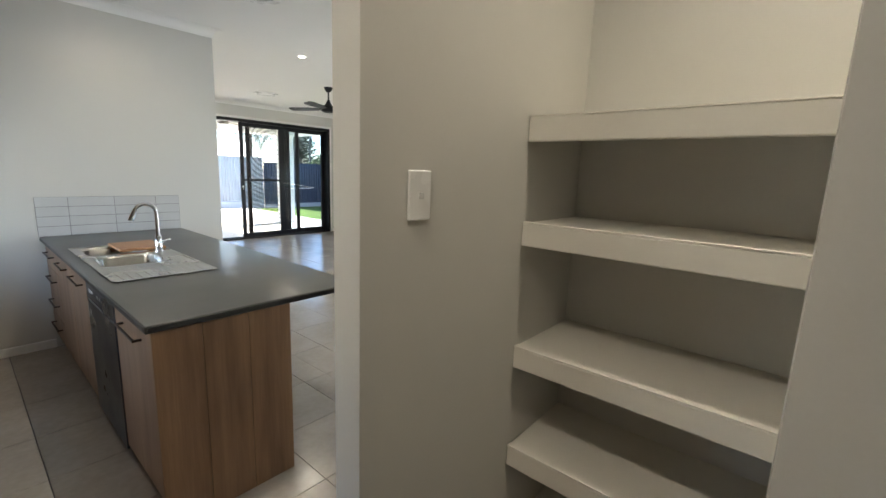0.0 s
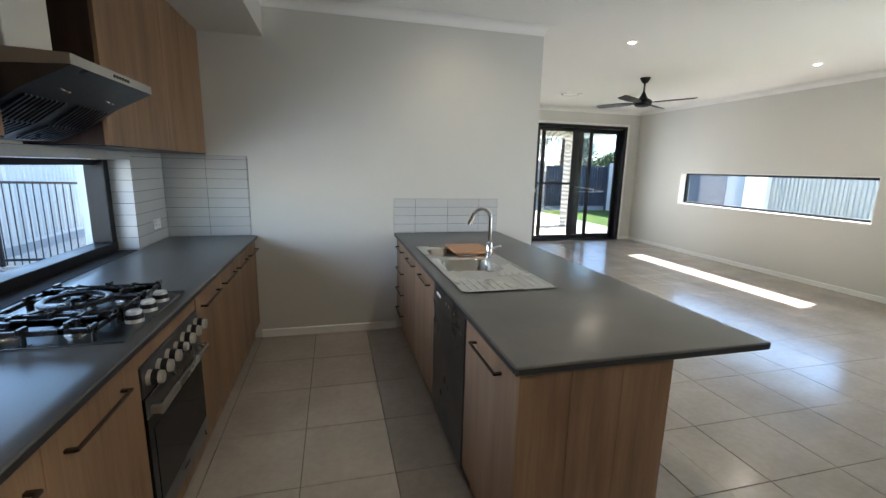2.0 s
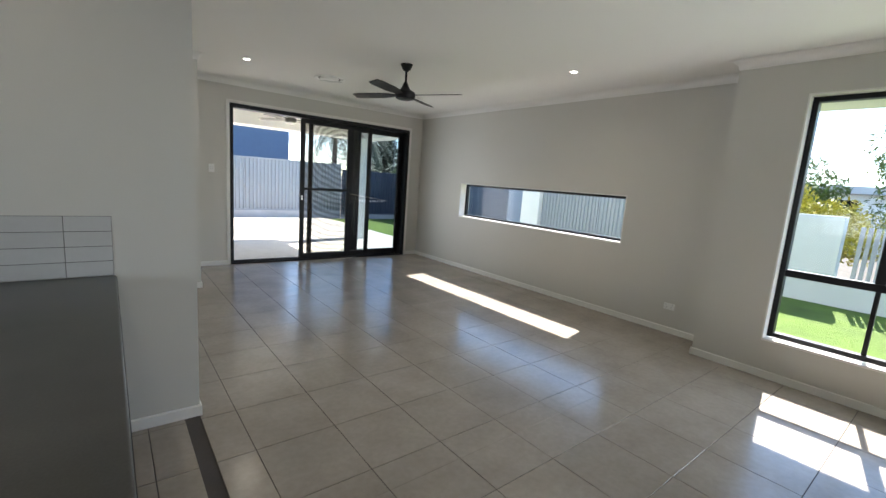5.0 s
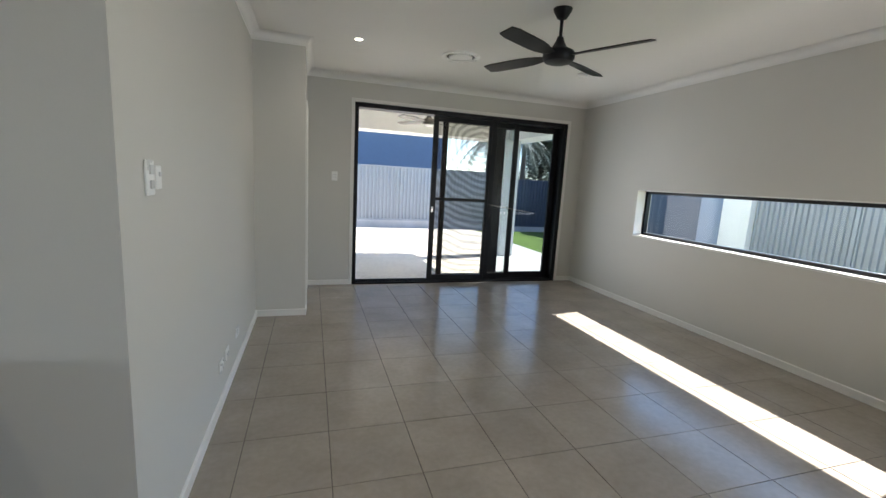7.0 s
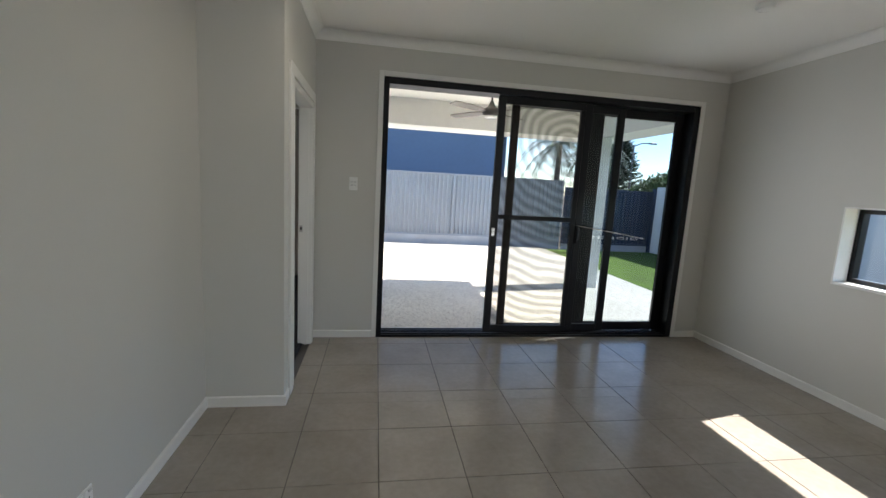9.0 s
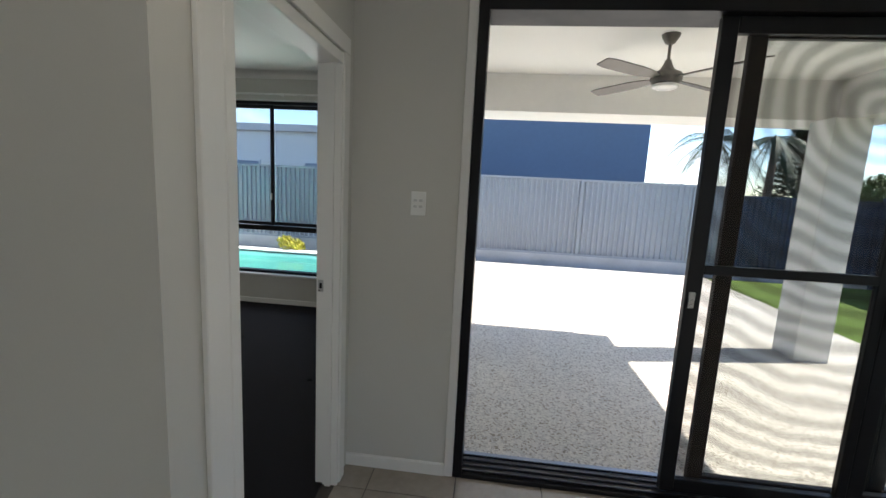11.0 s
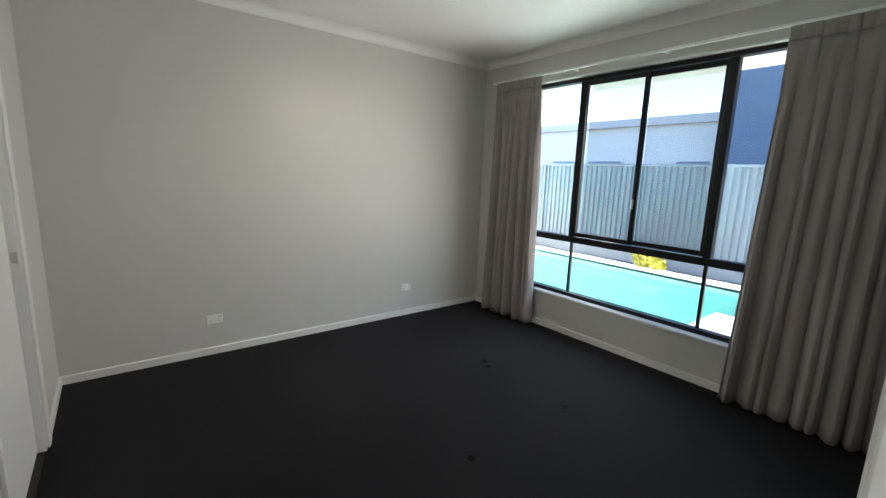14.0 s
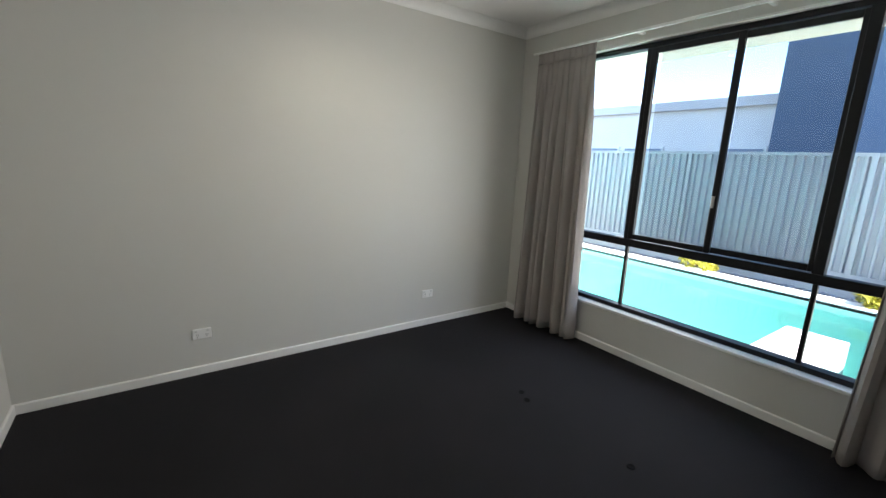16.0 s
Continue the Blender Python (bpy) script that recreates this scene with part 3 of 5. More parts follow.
part("lock", box(B(), 4.435, 4.465, 8.895, 8.907, 1.02, 1.10, 0.003), STEEL, sc)
bm = B()
for a, b in ((3.30, 3.345), (6.505, 6.55)):
    box(bm, a, b, 8.858, 8.87, 0, 2.46, 0.003)
box(bm, 3.345, 6.505, 8.858, 8.87, 2.415, 2.46, 0.003)
part("trim", bm, TRIM, d, "white painted trim")

# bedroom doorway and door leaf
d = thing("door_2", "white bedroom doorway with moulded architrave", "doorway", kind="structure")
Y0, Y1 = DOOR_B[0], DOOR_B[1]
bm = B()
box(bm, 2.658, 2.762, Y0 - 0.02, Y0, 0, 2.06)
box(bm, 2.658, 2.762, Y1, Y1 + 0.02, 0, 2.06)
box(bm, 2.658, 2.762, Y0 - 0.02, Y1 + 0.02, 2.06, 2.08)
box(bm, 2.705, 2.735, Y0, Y0 + 0.012, 0, 2.06)
box(bm, 2.705, 2.735, Y1 - 0.012, Y1, 0, 2.06)
part("jamb", bm, TRIM, d)


def architrave(bm, x, side):
    """Flat boards round the opening with a shadow gap to the edge of the jamb."""
    for a, b, t, top in ((Y0 - 0.150, Y0 - 0.056, 0.018, 2.116), (Y0 - 0.046, Y0, 0.013, 2.06), (Y1, Y1 + 0.014, 0.013, 2.06), (Y1 + 0.024, Y1 + 0.092, 0.018, 2.116)):
        box(bm, *sorted((x, x + side * t)), a, b, 0, top, 0.003)
    box(bm, *sorted((x, x + side * 0.008)), Y0 - 0.057, Y0 - 0.045, 0, 2.11)
    box(bm, *sorted((x, x + side * 0.008)), Y1 + 0.013, Y1 + 0.025, 0, 2.11)
    box(bm, *sorted((x, x + side * 0.013)), Y0 - 0.046, Y1 + 0.014, 2.0605, 2.106, 0.003)
    box(bm, *sorted((x, x + side * 0.018)), Y0 - 0.150, Y1 + 0.092, 2.1165, 2.19, 0.003)
    return bm


part("architrave", architrave(B(), 2.755, 1), TRIM, d)
part("architrave", architrave(B(), 2.665, -1), TRIM, d)
part("strike_plate", box(B(), 2.662, 2.688, Y1 - 0.0025, Y1 + 0.001, 1.018, 1.075, 0.001), STEEL, d, "brushed steel strike plate")
part("strike_hole", box(B(), 2.669, 2.682, Y1 - 0.0035, Y1 - 0.002, 1.034, 1.060), BLACK, d)

d = thing("bedroom_door", "open white flush door with a chrome lever handle", "door", at=(2.653, 7.885, 0), rz=-5.8)
part("leaf", box(B(), -0.81, 0.0, -0.036, 0.0, 0.012, 2.045, 0.002), TRIM, d)
for sd_ in (1, -1):
    y = 0.0 if sd_ > 0 else -0.036
    hb = B()
    cyl(hb, (-0.75, y, 1.06), (-0.75, y + sd_ * 0.012, 1.06), 0.029, seg=32)
    cyl(hb, (-0.75, y, 1.06), (-0.75, y + sd_ * 0.056, 1.06), 0.0105, seg=20)
    box(hb, -0.763, -0.632, *sorted((y + sd_ * 0.046, y + sd_ * 0.058)), 1.048, 1.073, 0.005, 3)
    part("lever_handle", hb, CHROME, d, "satin chrome lever handle", True)
part("latch_plate", box(B(), -0.8115, -0.81, -0.03, -0.006, 0.94, 1.06), STEEL, d)
for z in (0.2, 1.05, 1.85):
    part("hinge", cyl(B(), (0.0, 0.004, z), (0.0, 0.004, z + 0.1), 0.006), STEEL, d)


# closed door in the bedroom's inner wall
d = thing("door_3", "closed white flush door in a painted frame inside the bedroom", "door", kind="structure")
bm = B()
box(bm, -0.17, -0.15, 7.612, 7.806, 0.008, 2.05)
box(bm, 0.63, 0.65, 7.612, 7.806, 0.008, 2.05)
box(bm, -0.17, 0.65, 7.612, 7.806, 2.05, 2.07)
part("jamb", bm, TRIM, d)
bm = B()
box(bm, -0.265, -0.18, 7.80, 7.818, 0.008, 2.08, 0.003)
box(bm, 0.66, 0.745, 7.80, 7.818, 0.008, 2.08, 0.003)
box(bm, -0.265, 0.745, 7.80, 7.818, 2.081, 2.155, 0.003)
part("architrave", bm, TRIM, d)
part("leaf", box(B(), -0.147, 0.627, 7.735, 7.77, 0.016, 2.047, 0.002), TRIM, d)
part("latch_plate", box(B(), -0.151, -0.148, 7.775, 7.80, 1.02, 1.075, 0.001), STEEL, d)

# ---- kitchen ----
def pull(parent, p0, p1, off, mat=None):
    """A slim bar handle from p0 to p1, standing off its door along off."""
    p0, p1, off = Vector(p0), Vector(p1), Vector(off)
    bm = B()
    t = (p1 - p0).normalized() * 0.012
    lo = Vector((min(p0.x, p1.x, (p0 + off).x), min(p0.y, p1.y, (p0 + off).y), min(p0.z, p1.z)))
    for q in (p0, p1 - t):
        e = q + off + t
        box(bm, *sorted((q.x, e.x)) if abs(e.x - q.x) > 1e-6 else (q.x - 0.004, q.x + 0.004), *sorted((q.y, e.y)) if abs(e.y - q.y) > 1e-6 else (q.y - 0.004, q.y + 0.004), q.z - 0.004, q.z + 0.004)
    a, b = p0 + off * 0.8, p1 + off * 1.15
    box(bm, *sorted((a.x, b.x)), *sorted((a.y, b.y)), p0.z - 0.005, p0.z + 0.005, 0.002)
    return part("handle", bm, mat or BRONZE, parent, "slim bronze bar handle")


FX = -0.235


def base_unit(y0, y1, label, doors, drawers=0):
    u = thing("base_cabinet", label, "cabinet", "base cabinets along the window wall")
    part("body", box(B(), -0.86, FX - 0.02, y0, y1, 0.13, 0.866), WOOD_DARK, u)
    part("kickboard", box(B(), FX - 0.06, FX - 0.045, y0, y1, 0.0, 0.13), WOOD, u)
    w = (y1 - y0) / doors
    for k in range(doors):
        a, b = y0 + k * w + 0.002, y0 + (k + 1) * w - 0.002
        if drawers:
            zs = [0.132 + (0.73 / drawers) * i for i in range(drawers + 1)]
            for i in range(drawers):
                dr = part("drawer_front", box(B(), FX - 0.018, FX, a, b, zs[i] + 0.002, zs[i + 1] - 0.002, 0.0015), WOOD, u)
                pull(dr, (FX, (a + b) / 2 - 0.09, zs[i + 1] - 0.06), (FX, (a + b) / 2 + 0.09, zs[i + 1] - 0.06), (0.026, 0, 0))
        else:
            dr = part("door", box(B(), FX - 0.018, FX, a, b, 0.134, 0.862, 0.0015), WOOD, u)
            c = a + 0.07
            pull(dr, (FX, c, 0.790), (FX, c + 0.30, 0.790), (0.028, 0, 0))


base_unit(-0.30, 0.55, "oak laminate base cabinet with two doors", 2)
base_unit(0.55, 1.40, "oak laminate base cabinet with two doors", 2)
base_unit(1.40, 1.83, "oak laminate base cabinet with one door", 1)
base_unit(1.83, 2.318, "oak laminate base cabinet beside the oven", 1)
base_unit(2.945, 3.36, "narrow oak laminate base cabinet", 1)
base_unit(3.36, 3.75, "oak laminate base cabinet with one door", 1)
base_unit(3.75, 4.15, "oak laminate base cabinet with one door", 1)
base_unit(4.15, 4.553, "oak laminate base cabinet at the wall end", 1)


def slab(name, x0, x1, y0, y1, z0, z1, holes, label, group=""):
    """A worktop with rectangular cut-outs and a rounded front."""
    xs = sorted({x0, x1, *[h for q in holes for h in q[:2]]})
    ys = sorted({y0, y1, *[h for q in holes for h in q[2:]]})
    bm = B()
    for a, b in zip(xs, xs[1:]):
        for c, e in zip(ys, ys[1:]):
            if not any(q[0] <= a and b <= q[1] and q[2] <= c and e <= q[3] for q in holes):
                vs = [bm.verts.new(p) for p in ((a, c, z1), (b, c, z1), (b, e, z1), (a, e, z1))]
                bm.faces.new(vs)
    bmesh.ops.remove_doubles(bm, verts=bm.verts[:], dist=1e-5)
    r = bmesh.ops.extrude_face_region(bm, geom=bm.faces[:])
    for v in [g for g in r["geom"] if isinstance(g, bmesh.types.BMVert)]:
        v.co.z = z0
    bmesh.ops.recalc_face_normals(bm, faces=bm.faces[:])
    ed = [e for e in bm.edges if len(e.link_faces) == 2 and e.calc_face_angle(0) > 1.0 and abs(e.verts[0].co.z - e.verts[1].co.z) < 1e-5]
    bmesh.ops.bevel(bm, geom=ed, offset=0.008, segments=3, profile=0.5, affect="EDGES")
    return solid(name, bm, BENCH, label, "worktop", smooth=True)


# Strip along the worktop edges, darker than the top.
EDGE = surface("dark_edge_band", (0.022, 0.022, 0.023), 0.4, big=4, fine=120, var=0.15, bump=0.0)
HOB = (-0.765, -0.262, 2.31, 2.90)
slab("worktop", -0.868, -0.215, -0.30, 4.553, 0.868, 0.90, [(HOB[0] + 0.02, HOB[1] - 0.02, HOB[2] + 0.02, HOB[3] - 0.02)], "dark charcoal stone-look kitchen worktop along the window")
part("edge_band", box(B(), -0.2155, -0.2135, -0.29, 4.552, 0.875, 0.893), EDGE, bpy.data.objects["worktop"], "thin edge strip darker than the worktop")
ledge = slab("window_ledge", -1.115, -0.8685, 1.63, 4.015, 0.868, 0.899, [], "dark charcoal worktop running into the window recess")
ledge.data.materials[0] = LEDGE

# oven under the hob
o = thing("oven", "built-in stainless and black glass oven under the hob", "oven")
part("body", box(B(), -0.84, FX - 0.022, 2.322, 2.941, 0.13, 0.80), STEEL_DARK, o)
part("kickboard", box(B(), FX - 0.06, FX - 0.045, 2.318, 2.945, 0.0, 0.13), WOOD, o)
part("filler", box(B(), FX - 0.02, FX - 0.004, 2.322, 2.941, 0.80, 0.866), WOOD, o)
part("control_panel", box(B(), FX - 0.02, FX + 0.004, 2.324, 2.939, 0.685, 0.797, 0.002), HOODDARK, o, "dark stainless control panel")
dr = part("door", box(B(), FX - 0.02, FX + 0.006, 2.324, 2.939, 0.165, 0.682, 0.003), BLACKGLASS, o, "black glass oven door")
part("window", box(B(), FX + 0.006, FX + 0.0075, 2.37, 2.895, 0.24, 0.55), BLACKGLASS, dr)
part("trim_strip", box(B(), FX + 0.004, FX + 0.008, 2.326, 2.937, 0.605, 0.68, 0.001), STEEL_DARK, dr)
part("badge", box(B(), FX + 0.0062, FX + 0.008, 2.60, 2.66, 0.2, 0.212), STEEL, dr)
part("bottom_strip", box(B(), FX + 0.004, FX + 0.008, 2.326, 2.937, 0.167, 0.25, 0.001), STEEL_DARK, dr, "dark steel strip")
hb = B()
box(hb, FX + 0.036, FX + 0.05, 2.345, 2.918, 0.612, 0.644, 0.005, 2)
for y in (2.36, 2.903):
    box(hb, FX + 0.006, FX + 0.04, y - 0.012, y + 0.012, 0.614, 0.642, 0.003)
part("handle", hb, STEEL, dr, "flat stainless bar handle", True)


def ringed_knob(parent, base, axis, r, length, label):
    """A turned knob: pale skirt, black grip band, pale cap."""
    p, ax = Vector(base), Vector(axis)
    kn = part("knob", cyl(B(), p, p + ax * length * 0.45, r * 1.12, r, 24), KNOB, parent, label, True)
    part("grip_band", cyl(B(), p + ax * length * 0.32, p + ax * length * 0.72, r * 1.14, r * 1.02, 24), BLACK, kn, "black band")
    part("cap", cyl(B(), p + ax * length * 0.72, p + ax * length, r * 0.95, r * 0.86, 24), KNOB, kn, "", True)


for k in range(7):
    ringed_knob(o, (FX + 0.004, 2.375 + k * 0.087, 0.742), (1, 0, 0), 0.019 if k == 3 else 0.025, 0.048, "pale metal oven knob with a black band")

# gas hob
h = thing("gas_hob", "stainless gas hob with black cast-iron trivets", "hob", at=(0, 0, 0))
part("tray", box(B(), HOB[0], HOB[1], HOB[2], HOB[3], 0.899, 0.907, 0.003, 2), STEEL_DARK, h, "stainless hob tray")


def burner(x, y, r):
    bm = B()
    lathe(bm, [(r * 1.25, 0.907), (r * 1.25, 0.911), (r, 0.913), (r, 0.924), (0.0001, 0.924)], (x, y, 0), 28)
    b = part("burner", bm, STEEL, h, "burner ring", True)
    bm = B()
    lathe(bm, [(r * 0.92, 0.924), (r * 0.92, 0.932), (r * 0.8, 0.936), (0.0001, 0.936)], (x, y, 0), 28)
    part("burner_cap", bm, IRON, b, "black enamel cap", True)


BURN = [(-0.645, 2.415, 0.042), (-0.645, 2.795, 0.037), (-0.44, 2.415, 0.030), (-0.44, 2.795, 0.038)]
for x, y, r in BURN:
    burner(x, y, r)


def trivet(y0, y1, burners):
    """A cast-iron grid on feet: frame, cross bars and fingers that point at each burner."""
    bm = B()
    x0, x1, z, w, hh = HOB[0] + 0.025, HOB[1] - 0.085, 0.944, 0.0065, 0.009
    for a, b, c, e in ((x0, x1, y0, y0 + 2 * w), (x0, x1, y1 - 2 * w, y1), (x0, x0 + 2 * w, y0, y1), (x1 - 2 * w, x1, y0, y1)):
        box(bm, a, b, c, e, z - hh, z + hh, 0.002)
    for bx, by, r in burners:
        for k in range(4):
            a = math.pi / 4 * (2 * k) if r < 0.05 else math.pi / 4 * (2 * k + 1)
            d = Vector((math.cos(a), math.sin(a), 0))
            reach = min([(x1 - bx) / d.x if d.x > 0.1 else (x0 - bx) / d.x if d.x < -0.1 else 9, (y1 - by) / d.y if d.y > 0.1 else (y0 - by) / d.y if d.y < -0.1 else 9])
            if reach > r * 0.7:
                m = Matrix.Translation(Vector((bx, by, z + 0.004)) + d * (r * 0.6 + reach) / 2) @ Matrix.Rotation(a, 4, "Z") @ Matrix.Diagonal((reach - r * 0.6, 2 * w, 2 * hh, 1))
                bmesh.ops.create_cube(bm, size=1.0, matrix=m)
                m = Matrix.Translation(Vector((bx, by, z + 0.014)) + d * (r * 0.6 + 0.022)) @ Matrix.Rotation(a, 4, "Z") @ Matrix.Diagonal((0.044, 1.6 * w, 0.012, 1))
                bmesh.ops.create_cube(bm, size=1.0, matrix=m)
    ym = (y0 + y1) / 2
    for x in (x0 + w, (x0 + x1) / 2, x1 - w):
        for y in (y0 + w, y1 - w):
            cyl(bm, (x, y, 0.9065), (x, y, z), 0.008, seg=10)
            box(bm, x - w, x + w, y - 0.022, y + 0.022, z, z + 0.02, 0.002)
    return bm


WOK = (-0.53, 2.605, 0.062)
burner(*WOK)
part("trivet", trivet(2.325, 2.505, [BURN[0], BURN[2]]), IRON, h, "black cast-iron trivet")
part("trivet", trivet(2.509, 2.700, [WOK]), IRON, h, "black cast-iron trivet over the wok burner")
part("trivet", trivet(2.704, 2.884, [BURN[1], BURN[3]]), IRON, h, "black cast-iron trivet")
bm = B()
lathe(bm, [(0.088, 0.963), (0.088, 0.974), (0.100, 0.978), (0.112, 0.974), (0.112, 0.963), (0.088, 0.963)], (WOK[0], WOK[1], 0), 36)
part("wok_ring", bm, IRON, h, "round cast-iron wok ring", True)
for y in (2.504, 2.628, 2.752):
    ringed_knob(h, (-0.306, y, 0.907), (0, 0, 1), 0.027, 0.042, "pale metal hob knob with a black band")

# overhead cabinets
OX = -0.55


def overhead(y0, y1, doors, label):
    u = thing("wall_cabinet", label, "cabinet", "wall cabinets above the worktop")
    part("body", box(B(), -0.868, OX - 0.019, y0, y1, 1.552, 2.448), WOOD_DARK, u)
    part("bottom_panel", box(B(), -0.868, OX - 0.004, y0, y1, 1.545, 1.551), BLACK, u)
    w = (y1 - y0) / doors
    for k in range(doors):
        part("door", box(B(), OX - 0.018, OX, y0 + k * w + 0.0015, y0 + (k + 1) * w - 0.0015, 1.552, 2.447, 0.001), WOOD, u)


overhead(3.045, 4.553, 2, "oak laminate wall cabinet with two plain doors")
overhead(1.30, 2.415, 2, "oak laminate wall cabinet beside the range hood")
overhead(0.18, 1.30, 2, "oak laminate wall cabinet with plain doors")

# slanted range hood
h = thing("range_hood", "stainless steel range hood with a curved canopy", "range hood")
top_edge = [(-0.868, 1.70), (-0.75, 1.79), (-0.62, 1.815), (-0.50, 1.812), (-0.36, 1.806)]
skirt_edge = [(-0.868, 1.64), (-0.75, 1.735), (-0.62, 1.762), (-0.50, 1.768), (-0.36, 1.774)]
under_edge = [(-0.868, 1.556), (-0.74, 1.56), (-0.62, 1.613), (-0.50, 1.70), (-0.36, 1.773)]
ya, yb = 2.425, 3.035


def hood_strip(lower, inset, drop_z):
    """Two sides and the top (or the underside) between two edges of the canopy."""
    bm = B()
    ta, tb = [[bm.verts.new((x, y, z)) for x, z in top_edge] for y in (ya + inset, yb - inset)]
    ba, bb = [[bm.verts.new((x, y, z - drop_z)) for x, z in lower] for y in (ya + inset, yb - inset)]
    for i in range(4):
        bm.faces.new((ta[i], ta[i + 1], ba[i + 1], ba[i]))
        bm.faces.new((tb[i], tb[i + 1], bb[i + 1], bb[i]))
        if inset:
            bm.faces.new((ba[i], ba[i + 1], bb[i + 1], bb[i]))
        else:
            bm.faces.new((ta[i], ta[i + 1], tb[i + 1], tb[i]))
    if not inset:
        bm.faces.new((ta[4], tb[4], bb[4], ba[4]))
        bm.faces.new((ta[0], tb[0], bb[0], ba[0]))
    return bm


part("canopy", hood_strip(skirt_edge, 0.0, 0.0), HOODSTEEL, h)
# Underside in a darker tone than the canopy.
part("underside", hood_strip(under_edge, 0.004, 0.0), HOODDARK, h, "underside, darker than the canopy", True)
# Dark sheet on the wall to either side of the flue.
part("back_panel", box(B(), -0.868, -0.862, 2.418, 3.042, 1.556, 2.448), WOOD_DARK, h, "dark panel behind the flue")
for c in (2.58, 2.88):
    for k in range(9):
        y = c - 0.11 + k * 0.026
        bm = B()
        lo, hi = [[bm.verts.new(p) for p in ((-0.73, y, 1.562 - e), (-0.73, y + 0.012, 1.562 - e), (-0.625, y + 0.012, 1.609 - e), (-0.625, y, 1.609 - e))] for e in (0, 0.006)]
        bm.faces.new(lo)
        bm.faces.new(hi)
        for q in range(4):
            bm.faces.new((lo[q], lo[(q + 1) % 4], hi[(q + 1) % 4], hi[q]))
        part("filter_slat", bm, HOODDARK, h)
        bm = B()
        lo, hi = [[bm.verts.new(p) for p in ((-0.615, y, 1.613 - e), (-0.615, y + 0.012, 1.613 - e), (-0.515, y + 0.012, 1.686 - e), (-0.515, y, 1.686 - e))] for e in (0, 0.006)]
        bm.faces.new(lo)
        bm.faces.new(hi)
        for q in range(4):
            bm.faces.new((lo[q], lo[(q + 1) % 4], hi[(q + 1) % 4], hi[q]))
        part("filter_slat", bm, HOODDARK, h)
    part("hood_lamp", cyl(B(), (-0.465, c, 1.722), (-0.468, c, 1.717), 0.022, seg=24), CHROME, h)
for k in range(6):
    part("button", cyl(B(), (-0.361, 2.70 + k * 0.022, 1.790), (-0.357, 2.70 + k * 0.022, 1.790), 0.006, seg=14), BLACK, h)
part("flue", box(B(), -0.861, -0.62, 2.60, 2.86, 1.735, 2.448, 0.003), SHELF, h, "pale painted flue cover")

# island bench
IX = 0.955
slab("island_worktop", 0.93, 1.915, 1.885, 4.553, 0.868, 0.90, [(1.03, 1.44, 3.02, 3.80)], "dark charcoal stone-look island worktop")


for a, b, c, e in ((0.94, 1.905, 1.8835, 1.8855), (1.9145, 1.9165, 1.895, 4.552), (0.9285, 0.9305, 1.895, 4.552)):
    part("edge_band", box(B(), a, b, c, e, 0.875, 0.893), EDGE, bpy.data.objects["island_worktop"], "thin edge strip darker than the worktop")


def island_unit(y0, y1, label, drawers=0):
    u = thing("island_cabinet", label, "cabinet", "island cabinets")
    bm = B()
    box(bm, IX + 0.02, 1.485, y0, y0 + 0.016, 0.13, 0.866)
    box(bm, IX + 0.02, 1.485, y1 - 0.016, y1, 0.13, 0.866)
    box(bm, IX + 0.02, 1.485, y0 + 0.016, y1 - 0.016, 0.13, 0.146)
    part("body", bm, WOOD_DARK, u)
    part("kickboard", box(B(), IX + 0.045, IX + 0.06, y0, y1, 0.0, 0.13), WOOD, u)
    part("back_panel", box(B(), 1.485, 1.50, y0, y1, 0.0, 0.867), WOOD, u)
    zs = [0.132 + (0.734 / max(1, drawers)) * i for i in range(max(1, drawers) + 1)]
    for a, b in zip(zs, zs[1:]):
        dr = part("drawer_front" if drawers else "door", box(B(), IX, IX + 0.018, y0 + 0.002, y1 - 0.002, a + 0.002, b - 0.002, 0.0015), WOOD_PALE, u)
        c = (y0 + y1) / 2
        pull(dr, (IX, c - 0.14, b - 0.07), (IX, c + 0.14, b - 0.07), (-0.028, 0, 0))


island_unit(1.915, 2.455, "oak laminate island cabinet with one door")
island_unit(3.06, 3.555, "oak laminate sink cabinet door")
island_unit(3.555, 4.05, "oak laminate sink cabinet door")
island_unit(4.05, 4.552, "oak laminate island drawers", 4)
e = thing("island_end_panel", "oak laminate end panel of the island", "panel")
for a, b in ((IX - 0.004, 1.13), (1.1315, 1.318), (1.3195, 1.515)):
    part("board", box(B(), a, b, 1.897, 1.914, 0.0, 0.867, 0.0008), WOOD, e)
dw = thing("dishwasher", "built-in dark stainless dishwasher under the island", "dishwasher")
part("body", box(B(), IX + 0.02, 1.485, 2.459, 3.056, 0.10, 0.862), BLACK, dw)
part("back_panel", box(B(), 1.485, 1.50, 2.457, 3.058, 0.0, 0.867), WOOD, dw)
part("kickboard", box(B(), IX + 0.045, IX + 0.06, 2.457, 3.058, 0.0, 0.10), BLACK, dw)
part("door", box(B(), IX - 0.004, IX + 0.018, 2.461, 3.054, 0.105, 0.75, 0.003), HOODDARK, dw, "dark stainless door")
cp = part("control_panel", box(B(), IX - 0.004, IX + 0.018, 2.461, 3.054, 0.753, 0.862, 0.003), HOODDARK, dw)
for k in range(4):
    part("button", box(B(), IX - 0.006, IX - 0.004, 2.62 + k * 0.05, 2.64 + k * 0.05, 0.80, 0.815), STEEL, cp)
part("badge", box(B(), IX - 0.006, IX - 0.004, 2.9, 2.98, 0.80, 0.815), PLASTIC, cp)


